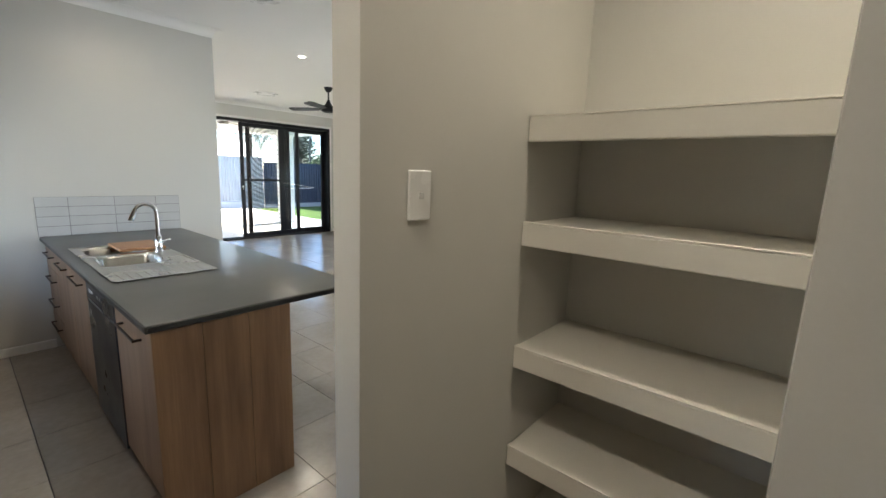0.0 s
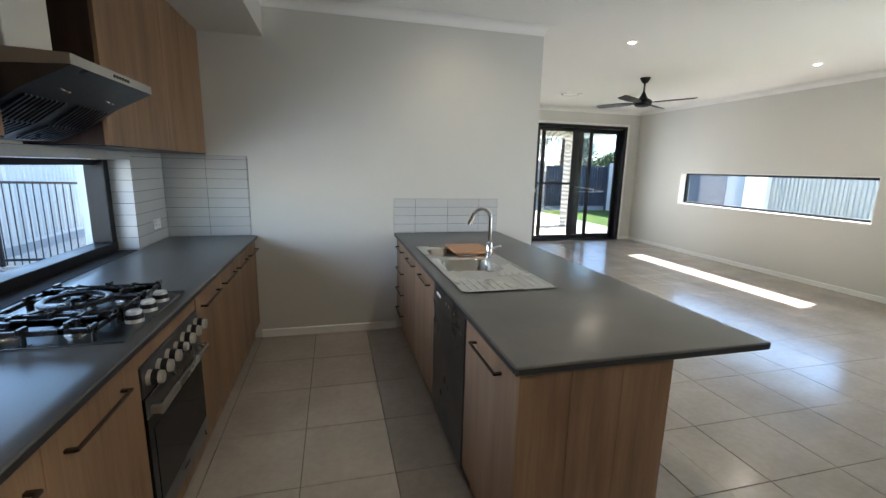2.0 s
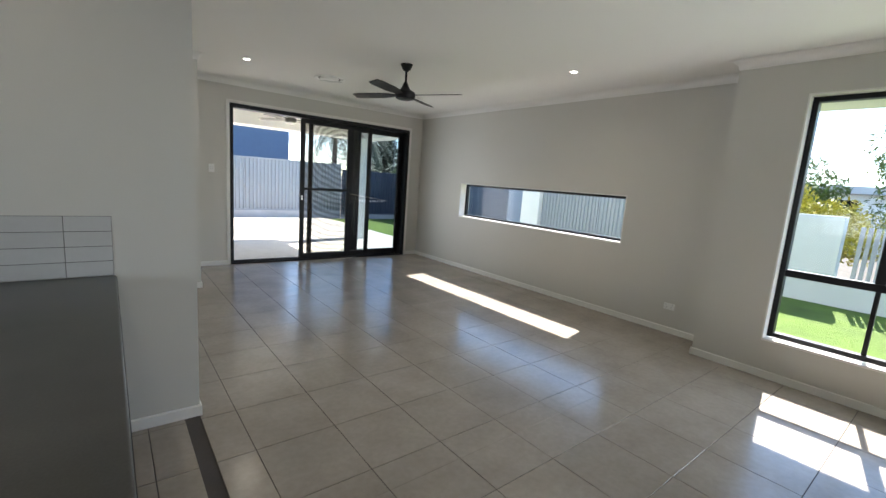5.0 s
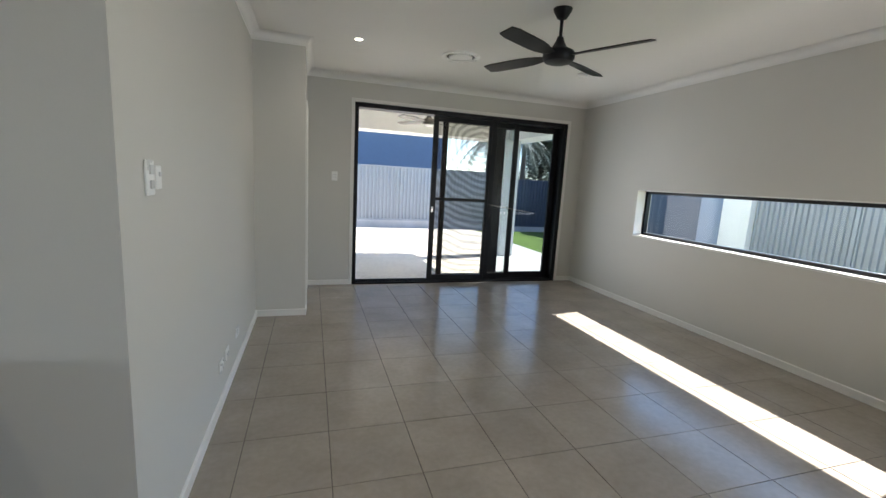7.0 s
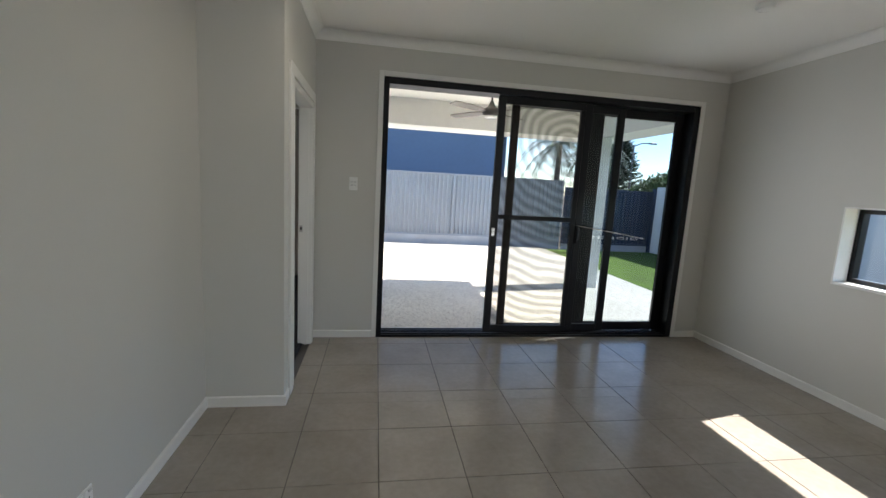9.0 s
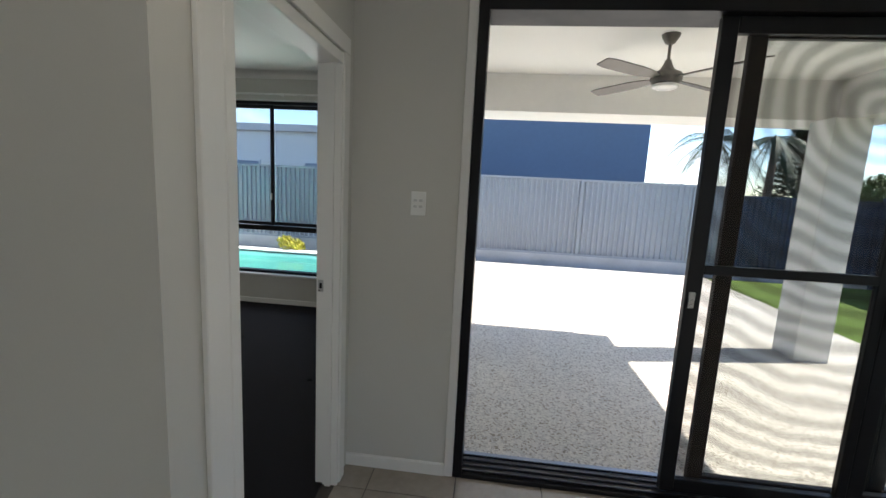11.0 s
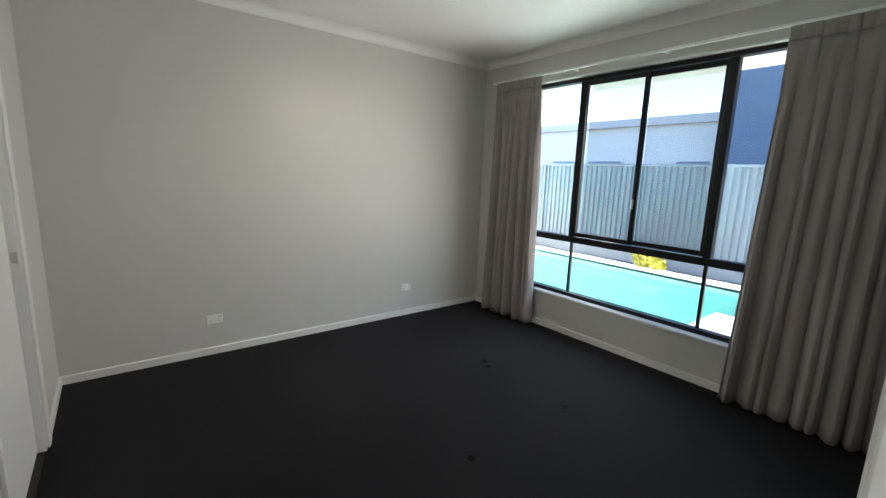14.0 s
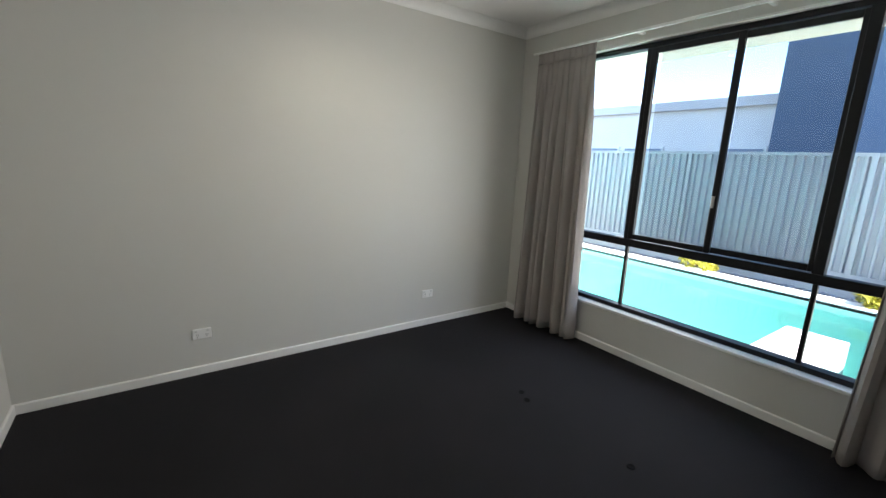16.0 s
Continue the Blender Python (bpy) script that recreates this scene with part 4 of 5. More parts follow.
# sink: one steel pressing with two bowls and a drainer
def sink_mesh():
    x0, x1, y0, y1, z = 0.995, 1.487, 2.646, 3.832, 0.9045
    bowls = [(1.04, 1.385, 3.05, 3.40, -0.17), (1.04, 1.385, 3.455, 3.785, -0.13)]
    xs, ys = sorted({x0, x1, 1.04, 1.385}), sorted({y0, y1, 3.05, 3.40, 3.455, 3.785})
    bm = B()
    for a, b in zip(xs, xs[1:]):
        for c, e in zip(ys, ys[1:]):
            if not any(q[0] <= a and b <= q[1] and q[2] <= c and e <= q[3] for q in bowls):
                bm.faces.new([bm.verts.new(p) for p in ((a, c, z), (b, c, z), (b, e, z), (a, e, z))])
    box(bm, x0, x1, y0, y0 + 0.012, z, z + 0.003, 0.001)
    box(bm, x0, x1, y1 - 0.012, y1, z, z + 0.003, 0.001)
    box(bm, x0, x0 + 0.012, y0, y1, z, z + 0.003, 0.001)
    box(bm, x1 - 0.012, x1, y0, y1, z, z + 0.003, 0.001)
    bmesh.ops.remove_doubles(bm, verts=bm.verts[:], dist=1e-5)
    for bx0, bx1, by0, by1, dep in bowls:
        def ring(inset, rad, zz):
            pts = []
            for cx, cy, a0 in ((bx1 - inset - rad, by1 - inset - rad, 0), (bx0 + inset + rad, by1 - inset - rad, 90), (bx0 + inset + rad, by0 + inset + rad, 180), (bx1 - inset - rad, by0 + inset + rad, 270)):
                for k in range(7):
                    t = radians(a0 + 15 * k)
                    pts.append(bm.verts.new((cx + rad * math.cos(t), cy + rad * math.sin(t), zz)))
            return pts
        rings = [ring(0.0, 0.0005, z), ring(0.004, 0.07, z - 0.002), ring(0.012, 0.07, z - 0.012), ring(0.018, 0.068, z + dep + 0.03), ring(0.045, 0.05, z + dep)]
        for a, b in zip(rings, rings[1:]):
            for k in range(28):
                bm.faces.new((a[k], a[(k + 1) % 28], b[(k + 1) % 28], b[k]))
        bm.faces.new(rings[-1])
    return bm


s = thing("kitchen_sink", "stainless double-bowl sink with a ribbed drainer", "sink")
part("basin", sink_mesh(), STEEL, s, "", True)
for k in range(10):
    part("drainer_rib", box(B(), 1.045 + k * 0.042, 1.052 + k * 0.042, 2.69, 2.975, 0.9035, 0.9075, 0.0015), STEEL, s)
part("waste", cyl(B(), (1.21, 3.22, 0.735), (1.21, 3.22, 0.739), 0.04, seg=28), CHROME, s)
part("waste", cyl(B(), (1.12, 3.62, 0.775), (1.12, 3.62, 0.779), 0.04, seg=28), CHROME, s)
cb = solid("cutting_board", box(B(), 1.205, 1.47, 3.475, 3.80, 0.9085, 0.927, 0.004, 2), BOARD, "brown wooden cutting board resting over the sink", "cutting board")

t = thing("kitchen_tap", "chrome gooseneck mixer tap with a pull-down spout", "tap")
tx, ty = 1.41, 3.415
bm = B()
lathe(bm, [(0.028, 0.9045), (0.028, 0.912), (0.022, 0.916), (0.021, 1.00), (0.017, 1.006), (0.0001, 1.006)], (tx, ty, 0), 24)
part("body", bm, CHROME, t, "", True)
pts = [(tx, ty, 1.0), (tx, ty, 1.165)] + [(tx - 0.062 + 0.062 * math.cos(a), ty, 1.165 + 0.062 * math.sin(a)) for a in [math.pi * k / 12 for k in range(1, 12)]]
part("spout", tube(B(), pts, 0.0125, 14), CHROME, t, "", True)
ex = Vector(pts[-1])
dirn = (Vector(pts[-1]) - Vector(pts[-2])).normalized()
part("spray_head", cyl(B(), ex, ex + dirn * 0.065, 0.0145, 0.018, 20), CHROME, t, "", True)
part("lever", tube(B(), [(tx, ty - 0.018, 0.965), (tx + 0.02, ty - 0.045, 0.975), (tx + 0.04, ty - 0.10, 0.995)], [0.009, 0.008, 0.006]), CHROME, t, "", True)


# splashback tiles
def splash(name, axis, face, out, u0, u1, z0, z1, label, start, tw=0.30, th=0.0762):
    """Stacked glossy tiles in their grout; face is the wall, out the direction into the room."""
    th_wall = 0.006
    bm = B()
    a, b = sorted((face, face + out * (th_wall - 0.002)))
    bar(bm, axis, a, b, u0, u1, z0, z1, 0)
    s = solid(name, bm, SPLASH_GROUT, label, "splashback", "structure")
    z = z0
    while z < z1 - 0.004:
        zt = min(z + th, z1)
        u = start
        while u < u1 - 0.002:
            p, q = max(u, u0), min(u + tw, u1)
            if q - p > 0.004:
                bm = B()
                a, b = sorted((face + out * 0.002, face + out * th_wall))
                bar(bm, axis, a, b, p + 0.0014, q - 0.0014, z + 0.0014, zt - 0.0014, 0.001)
                part("tile", bm, SPLASH, s)
            u += tw
        z = zt


splash("splashback_1", "y", 4.555, -1, -0.862, -0.255, 0.901, 1.54, "glossy white stacked tile splashback", -0.862)
splash("splashback_2", "y", 4.555, -1, 0.925, 1.905, 0.901, 1.206, "glossy white tile splashback behind the island", 0.82)
splash("splashback_3", "x", -0.87, 1, 4.03, 4.547, 0.901, 1.543, "glossy white tile splashback beside the window", 4.03, 0.518)
splash("splashback_4", "y", 4.03, -1, -1.03, -0.866, 0.901, 1.483, "glossy white tiles lining the window recess", -1.03)
splash("splashback_5", "x", -0.87, 1, 1.30, 4.03, 1.492, 1.543, "narrow tile strip above the kitchen window", 1.33)

# ---- pantry ----
for z in (1.677, 1.350, 0.930, 0.560, 0.19):
    sh = thing("pantry_shelf", "off-white melamine pantry shelf with a deep front edge", "shelf", "pantry shelves")
    part("board", box(B(), 1.735, 2.108, -0.508, 0.788, z - 0.018, z, 0.0015), SHELF, sh)
    part("front_edge", box(B(), 1.708, 1.7345, -0.508, 0.788, z - 0.074, z - 0.001, 0.004, 2), SHELF, sh)
    part("edge_strip", box(B(), 1.7075, 1.7345, -0.508, 0.788, z - 0.001, z + 0.004, 0.001), SHELF, sh)


# ---- fittings ----
def plate(name, label, axis, face, out, u, z, w, hgt, buttons, category="switch", group=""):
    s = thing(name, label, category, group)
    bm = B()
    a, b = sorted((face, face + out * 0.009))
    bar(bm, axis, a, b, u - w / 2, u + w / 2, z - hgt / 2, z + hgt / 2, 0.003)
    p = part("plate", bm, PLASTIC, s)
    for du, dz, bw, bh in buttons:
        bm = B()
        a, b = sorted((face + out * 0.009, face + out * 0.0155))
        bar(bm, axis, a, b, u + du - bw / 2, u + du + bw / 2, z + dz - bh / 2, z + dz + bh / 2, 0.0012)
        part("rocker", bm, ROCKER, s)
    return s


def outlet(axis, face, out, u, z):
    s = plate("power_outlet", "white double power outlet on the wall", axis, face, out, u, z, 0.115, 0.072, [(-0.036, 0.022, 0.016, 0.01), (0.036, 0.022, 0.016, 0.01)], "outlet")
    for du in (-0.028, 0.028):
        for ddu, dz in ((-0.006, 0.0), (0.006, 0.0), (0.0, -0.014)):
            bm = B()
            a, b = sorted((face + out * 0.0085, face + out * 0.0095))
            bar(bm, axis, a, b, u + du + ddu - 0.0012, u + du + ddu + 0.0012, z + dz - 0.010, z + dz - 0.002, 0)
            part("slot", bm, BLACK, s)


plate("light_switch", "white light switch with one rocker", "y", 0.79, -1, 1.228, 1.445, 0.072, 0.115, [(0, 0, 0.012, 0.016)])
plate("light_switch", "white light switch beside the sliding door", "y", 8.87, -1, 3.10, 1.455, 0.075, 0.118, [(-0.014, 0.016, 0.018, 0.012), (0.014, 0.016, 0.018, 0.012), (-0.014, -0.014, 0.018, 0.012), (0.014, -0.014, 0.018, 0.012)])
plate("intercom_plate", "white wall plate with two modules", "x", 2.28, 1, 4.80, 1.425, 0.075, 0.122, [(0, 0.027, 0.032, 0.032), (0, -0.023, 0.028, 0.028)], "wall plate")
plate("light_switch", "white light switch on the living room wall", "x", 2.28, 1, 4.885, 1.425, 0.055, 0.085, [(0, 0.012, 0.014, 0.016)])
outlet("x", 2.28, 1, 6.46, 0.262)
plate("data_outlet", "white data outlet on the living room wall", "x", 2.28, 1, 6.05, 0.262, 0.115, 0.072, [(-0.02, 0, 0.014, 0.016), (0.02, 0, 0.014, 0.016)], "outlet")
outlet("x", 2.28, 1, 5.86, 0.258)
outlet("x", 6.80, -1, 3.83, 0.30)
outlet("x", -0.864, 1, 4.33, 1.03)
outlet("x", -1.0, 1, 8.758, 0.30)
outlet("x", -1.0, 1, 10.578, 0.31)


def downlight(x, y, label, power):
    s = thing("downlight", label, "downlight", "recessed downlights", at=(x, y, CZ))
    bm = B()
    lathe(bm, [(0.030, -0.0005), (0.032, -0.006), (0.046, -0.006), (0.049, -0.0005)], (0, 0, 0), 32)
    part("trim_ring", bm, PLASTIC, s, "", True)
    part("diffuser", cyl(B(), (0, 0, -0.0005), (0, 0, -0.004), 0.030, seg=28), LAMP, s, "glowing white diffuser")
    if power:
        li = new("downlight_beam", bpy.data.lights.new("downlight_beam", "SPOT"))
        li.data.energy, li.data.spot_size, li.data.spot_blend, li.data.shadow_soft_size, li.data.color = power, radians(150), 1.0, 0.035, (1.0, 0.90, 0.74)
        li.matrix_world = pose(x, y, CZ - 0.01)


# The one at (0.36, 0.62) is unseen, added to brighten the kitchen.
for x, y, watts in ((1.446, 4.03, 2.0), (3.30, 4.69, 5), (5.81, 4.74, 4), (3.23, 7.40, 5), (1.45, 2.0, 8), (0.36, 0.62, 9)):
    downlight(x, y, "small round white recessed downlight, switched on", watts)
downlight(-0.14, 9.635, "small round white recessed downlight in the bedroom", 7)
# Unseen lamp added to light the pantry shelves.
downlight(1.6, 0.1, "added downlight above the pantry, out of view", 4.5)

for x, y, lab in ((4.27, 7.47, "round white ceiling air vent in the living room"), (2.13, 3.36, "round white ceiling air vent beside the kitchen")):
    v = thing("ceiling_vent", lab, "vent", "ceiling vents", at=(x, y, CZ))
    bm = B()
    lathe(bm, [(0.200, -0.0005), (0.197, -0.012), (0.176, -0.020), (0.150, -0.012), (0.146, -0.004)], (0, 0, 0), 40)
    part("outer_ring", bm, PLASTIC, v, "", True)
    bm = B()
    lathe(bm, [(0.122, -0.004), (0.118, -0.018), (0.07, -0.025), (0.0001, -0.028)], (0, 0, 0), 40)
    part("inner_disc", bm, PLASTIC, v, "", True)
    part("gap", cyl(B(), (0, 0, -0.0005), (0, 0, -0.003), 0.148, seg=40), BLACK, v)
sd = thing("smoke_alarm", "small round white smoke alarm on the ceiling", "smoke alarm", at=(5.73, 7.46, CZ))
bm = B()
lathe(bm, [(0.055, -0.0005), (0.055, -0.016), (0.045, -0.03), (0.0001, -0.032)], (0, 0, 0), 28)
part("cover", bm, PLASTIC, sd, "", True)


def ceiling_fan(x, y, z, angle, length, body, blade, label, light=False, drop=0.0):
    f = thing("ceiling_fan", label, "ceiling fan", at=(x, y, z), rz=angle)
    bm = B()
    lathe(bm, [(0.0001, -0.001), (0.068, -0.001), (0.062, -0.02), (0.035, -0.065), (0.016, -0.075), (0.0001, -0.076)], (0, 0, 0), 28)
    part("canopy", bm, body, f, "", True)
    part("rod", cyl(B(), (0, 0, -0.07), (0, 0, -0.18 - drop), 0.012), body, f, "", True)
    k = -0.16 - drop
    bm = B()
    lathe(bm, [(0.0001, k), (0.022, k - 0.002), (0.03, k - 0.03), (0.055, k - 0.075), (0.105, k - 0.10), (0.115, k - 0.115), (0.115, k - 0.15), (0.10, k - 0.175), (0.07, k - 0.185), (0.0001, k - 0.187)], (0, 0, 0), 36)
    part("motor", bm, body, f, "", True)
    bz = k - 0.135
    for q in range(4):
        bm = B()
        n = 8
        top, bot = [], []
        for i in range(n + 1):
            r = 0.10 + (length - 0.10) * i / n
            w = 0.026 + 0.034 * min(1, i / 2.5) if i < n else 0.046
            tilt = 0.22 if i > 0 else 0.1
            sag = -0.00 * i
            for sgn, arr in ((1, top), (-1, bot)):
                arr.append([bm.verts.new((r, sgn * w, bz + sgn * w * tilt + sag + h)) for h in (0.004, -0.004)])
        for i in range(n):
            for h in (0, 1):
                bm.faces.new((top[i][h], top[i + 1][h], bot[i + 1][h], bot[i][h]))
            bm.faces.new((top[i][0], top[i + 1][0], top[i + 1][1], top[i][1]))
            bm.faces.new((bot[i][0], bot[i + 1][0], bot[i + 1][1], bot[i][1]))
        bm.faces.new((top[n][0], bot[n][0], bot[n][1], top[n][1]))
        bm.faces.new((top[0][0], bot[0][0], bot[0][1], top[0][1]))
        bmesh.ops.rotate(bm, verts=bm.verts[:], cent=(0, 0, 0), matrix=Matrix.Rotation(q * math.pi / 2, 3, "Z"))
        part("blade", bm, blade, f)
    if light:
        bm = B()
        lathe(bm, [(0.095, k - 0.185), (0.092, k - 0.205), (0.07, k - 0.215), (0.0001, k - 0.217)], (0, 0, 0), 32)
        part("light_cover", bm, PLASTIC, f, "frosted light cover", True)
    return f


ceiling_fan(4.54, 6.01, CZ, 29, 0.66, BLACK, BLACK, "black four-blade ceiling fan in the living room", drop=0.03)
ceiling_fan(4.74, 10.4, 2.78, 35, 0.71, FANGREY, FANGREY, "brushed metal four-blade ceiling fan with a light outdoors", True, drop=0.025)


# ---- bedroom curtains ----
def curtain(x0t, x1t, x0b, x1b, folds, label, seed):
    """Cloth gathered into pinch pleats at the heading that open into uneven hanging folds."""
    c = thing("curtain", label, "curtain", "bedroom curtains")
    rng = random.Random(seed)
    ph = [rng.uniform(-0.30, 0.30) for _ in range(folds + 2)]
    am = [rng.uniform(0.55, 1.35) for _ in range(folds + 2)]
    sway = [rng.uniform(-1, 1) for _ in range(folds + 2)]

    def between(arr, k):
        q = int(k)
        f = k - q
        f = f * f * (3 - 2 * f)
        return arr[q] * (1 - f) + arr[q + 1] * f

    def cloth(z_top, z_bot, v0, nz, grow):
        bm = B()
        grid = []
        nu = folds * 14
        for j in range(nz + 1):
            v = v0 + (1 - v0) * j / nz if grow else v0 * j / nz
            z = z_top + (z_bot - z_top) * j / nz
            loose = min(1.0, max(0.0, (v - 0.03) / 0.25))
            row = []
            for i in range(nu + 1):
                u = i / nu
                k = u * folds
                a, b = x0t + (x0b - x0t) * v, x1t + (x1b - x1t) * v
                p = k + between(ph, k) * loose + 0.10 * loose * math.sin(2.1 * v + 1.7 * k)
                sn = math.sin(2 * math.pi * p)
                pleat = 0.012 * abs(math.sin(math.pi * k * 1.5)) ** 0.5 * (1 - loose)
                d = loose * (0.020 + 0.030 * v) * between(am, k) * (sn + 0.25 * math.sin(4 * math.pi * p + 1.0)) - pleat
                x = a + (b - a) * u + 0.016 * loose * math.cos(2 * math.pi * p) + 0.010 * v * between(sway, k)
                row.append(bm.verts.new((x, 11.495 + d, z)))
            grid.append(row)
        for r0, r1 in zip(grid, grid[1:]):
            for i in range(nu):
                bm.faces.new((r0[i], r0[i + 1], r1[i + 1], r1[i]))
        return bm

    for nm, zt, zb, grow, nz in (("heading", 2.462, 2.372, False, 4), ("drape", 2.372, 0.022, True, 30)):
        ob = part(nm, cloth(zt, zb, 0.036, nz, grow), FABRIC, c, "", True)
        ob.modifiers.new("cloth", "SOLIDIFY").thickness = 0.004


curtain(-0.71, -0.11, -0.78, -0.05, 7, "grey-brown pleated floor-length curtain drawn aside", 3)
curtain(1.775, 2.56, 1.70, 2.60, 10, "grey-brown pleated floor-length curtain drawn to the side", 8)
tr = thing("curtain_track", "white curtain track above the bedroom window", "curtain track")
part("rail", box(B(), -0.78, 2.62, 11.485, 11.51, 2.466, 2.484, 0.003), PLASTIC, tr)
for x in (-0.7, 0.2, 1.0, 1.8, 2.55):
    part("bracket", box(B(), x - 0.012, x + 0.012, 11.51, 11.599, 2.468, 2.486, 0.002), PLASTIC, tr)


# furniture dents in the carpet pile, their shade painted by a darker material
for x, y in ((0.33, 10.50), (0.42, 10.46), (1.15, 10.47), (1.18, 9.61), (2.15, 9.75)):
    dn = thing("carpet_dent", "small furniture dent pressed into the dark carpet", "carpet dent", "carpet dents", at=(x, y, 0.008))
    bm = B()
    lathe(bm, [(0.022, 0.0), (0.018, 0.005), (0.012, 0.002), (0.007, 0.0005), (0.0001, 0.0005)], (0, 0, 0), 14)
    part("rim", bm, DENT, dn, "", True)


# ---- outdoors ----
GZ = -0.16
bm = B()
HOLE = (-4.6, 1.6, 12.75, 15.6)
xs, ys = [-400, HOLE[0], HOLE[1], 400], [-400, HOLE[2], HOLE[3], 400]
for i in range(3):
    for j in range(3):
        if (i, j) != (1, 1):
            bm.faces.new([bm.verts.new(p) for p in ((xs[i], ys[j], GZ), (xs[i + 1], ys[j], GZ), (xs[i + 1], ys[j + 1], GZ), (xs[i], ys[j + 1], GZ))])
bmesh.ops.remove_doubles(bm, verts=bm.verts[:], dist=1e-4)
solid("ground", bm, SOIL, "bare garden ground", "ground", "structure")
pv = box(B(), 2.78, 7.95, 9.085, 16.1, GZ - 0.1, -0.07)
box(pv, 1.6, 2.78, 11.86, 16.1, GZ - 0.1, -0.074)
box(pv, -4.7, 1.6, 11.86, 12.75, GZ - 0.1, -0.078)
solid("pavement", pv, CONCRETE, "exposed-aggregate concrete patio paving", "paving", "structure")
lw = box(B(), 7.95, 11.4, 4.5, 16.1, GZ - 0.1, -0.10)
box(lw, 7.1, 11.4, -6.0, 4.5, GZ - 0.1, -0.102)
solid("lawn", lw, GRASS, "mown green lawn", "lawn", "structure")
solid("side_path", box(B(), 7.04, 7.95, 4.5, 9.085, GZ - 0.1, -0.09), CONCRETE, "concrete side path", "path", "structure")

# pool
pl = thing("swimming_pool", "turquoise swimming pool with pale coping", "swimming pool")
bm = B()
x0, x1, y0, y1, zb = HOLE[0], HOLE[1], HOLE[2], HOLE[3], -1.5
c = [[bm.verts.new((x, y, z)) for x, y in ((x0, y0), (x1, y0), (x1, y1), (x0, y1))] for z in (-0.08, zb)]
for k in range(4):
    bm.faces.new((c[0][k], c[0][(k + 1) % 4], c[1][(k + 1) % 4], c[1][k]))
bm.faces.new(c[1])
part("shell", bm, POOLTILE, pl)
part("step", box(B(), 0.66, 1.21, 12.76, 14.42, -1.4, -0.17, 0.01), PARAPET, pl, "pale stepping ledge just above the water")
# Ledge added in the shape of the sun glare at the near edge.
part("step", box(B(), -4.59, 0.38, 12.76, 13.16, -1.4, -0.24, 0.03), POOLGLARE, pl, "pale ledge standing in for sun glare along the near side")
part("step", box(B(), 1.40, 1.59, 12.76, 13.4, -1.4, -0.17, 0.01), PARAPET, pl)
bm = B()
for a, b, c_, e in ((x0 - 0.3, x1 + 0.3, y1, y1 + 0.3), (x0 - 0.3, x1 + 0.3, y0 - 0.3, y0), (x1, x1 + 0.3, y0, y1), (x0 - 0.3, x0, y0, y1)):
    box(bm, a, b, c_, e, -0.12, -0.055, 0.006)
part("coping", bm, RENDER, pl, "pale stone coping")
WATER, n_, l_, p_ = nodes_of("pool_water")
tr_, gl_, mx_, fr_ = n_.new("ShaderNodeBsdfTransparent"), n_.new("ShaderNodeBsdfGlossy"), n_.new("ShaderNodeMixShader"), n_.new("ShaderNodeFresnel")
tr_.inputs[0].default_value = (0.66, 0.97, 0.93, 1)
gl_.inputs["Roughness"].default_value = 0.03
fr_.inputs[0].default_value = 1.33
nb = noise_of(n_, l_, coords(n_, l_, 1.0), 5.0, 3)
bp = n_.new("ShaderNodeBump")
bp.inputs["Strength"].default_value, bp.inputs["Distance"].default_value = 0.25, 0.03
l_.new(nb, bp.inputs["Height"])
l_.new(bp.outputs[0], gl_.inputs["Normal"])
l_.new(bp.outputs[0], fr_.inputs["Normal"])
l_.new(fr_.outputs[0], mx_.inputs[0])
l_.new(tr_.outputs[0], mx_.inputs[1])
l_.new(gl_.outputs[0], mx_.inputs[2])
l_.new(mx_.outputs[0], n_["Material Output"].inputs[0])
sheet("water", [(x0, y0, -0.19), (x1, y0, -0.19), (x1, y1, -0.19), (x0, y1, -0.19)], WATER, pl, "clear turquoise water")


# steel fences
def corrugated(p0, p1, z0, z1, pitch, depth):
    """A ribbed steel sheet from p0 to p1 with flat pans and narrow ribs."""
    p0, p1 = Vector((*p0, 0)), Vector((*p1, 0))
    t = (p1 - p0).normalized()
    n = Vector((-t.y, t.x, 0))
    L = (p1 - p0).length
    bm = B()
    prof, s = [], 0.0
    while s < L:
        for f, d in ((0.0, 0), (0.50, 0), (0.62, 1), (0.86, 1), (0.98, 0)):
            if s + f * pitch <= L:
                prof.append((s + f * pitch, d * depth))
        s += pitch
    prof.append((L, 0))
    a = [bm.verts.new(p0 + t * q + n * d + Vector((0, 0, z0))) for q, d in prof]
    b = [bm.verts.new(p0 + t * q + n * d + Vector((0, 0, z1))) for q, d in prof]
    for k in range(len(prof) - 1):
        bm.faces.new((a[k], a[k + 1], b[k + 1], b[k]))
    return bm


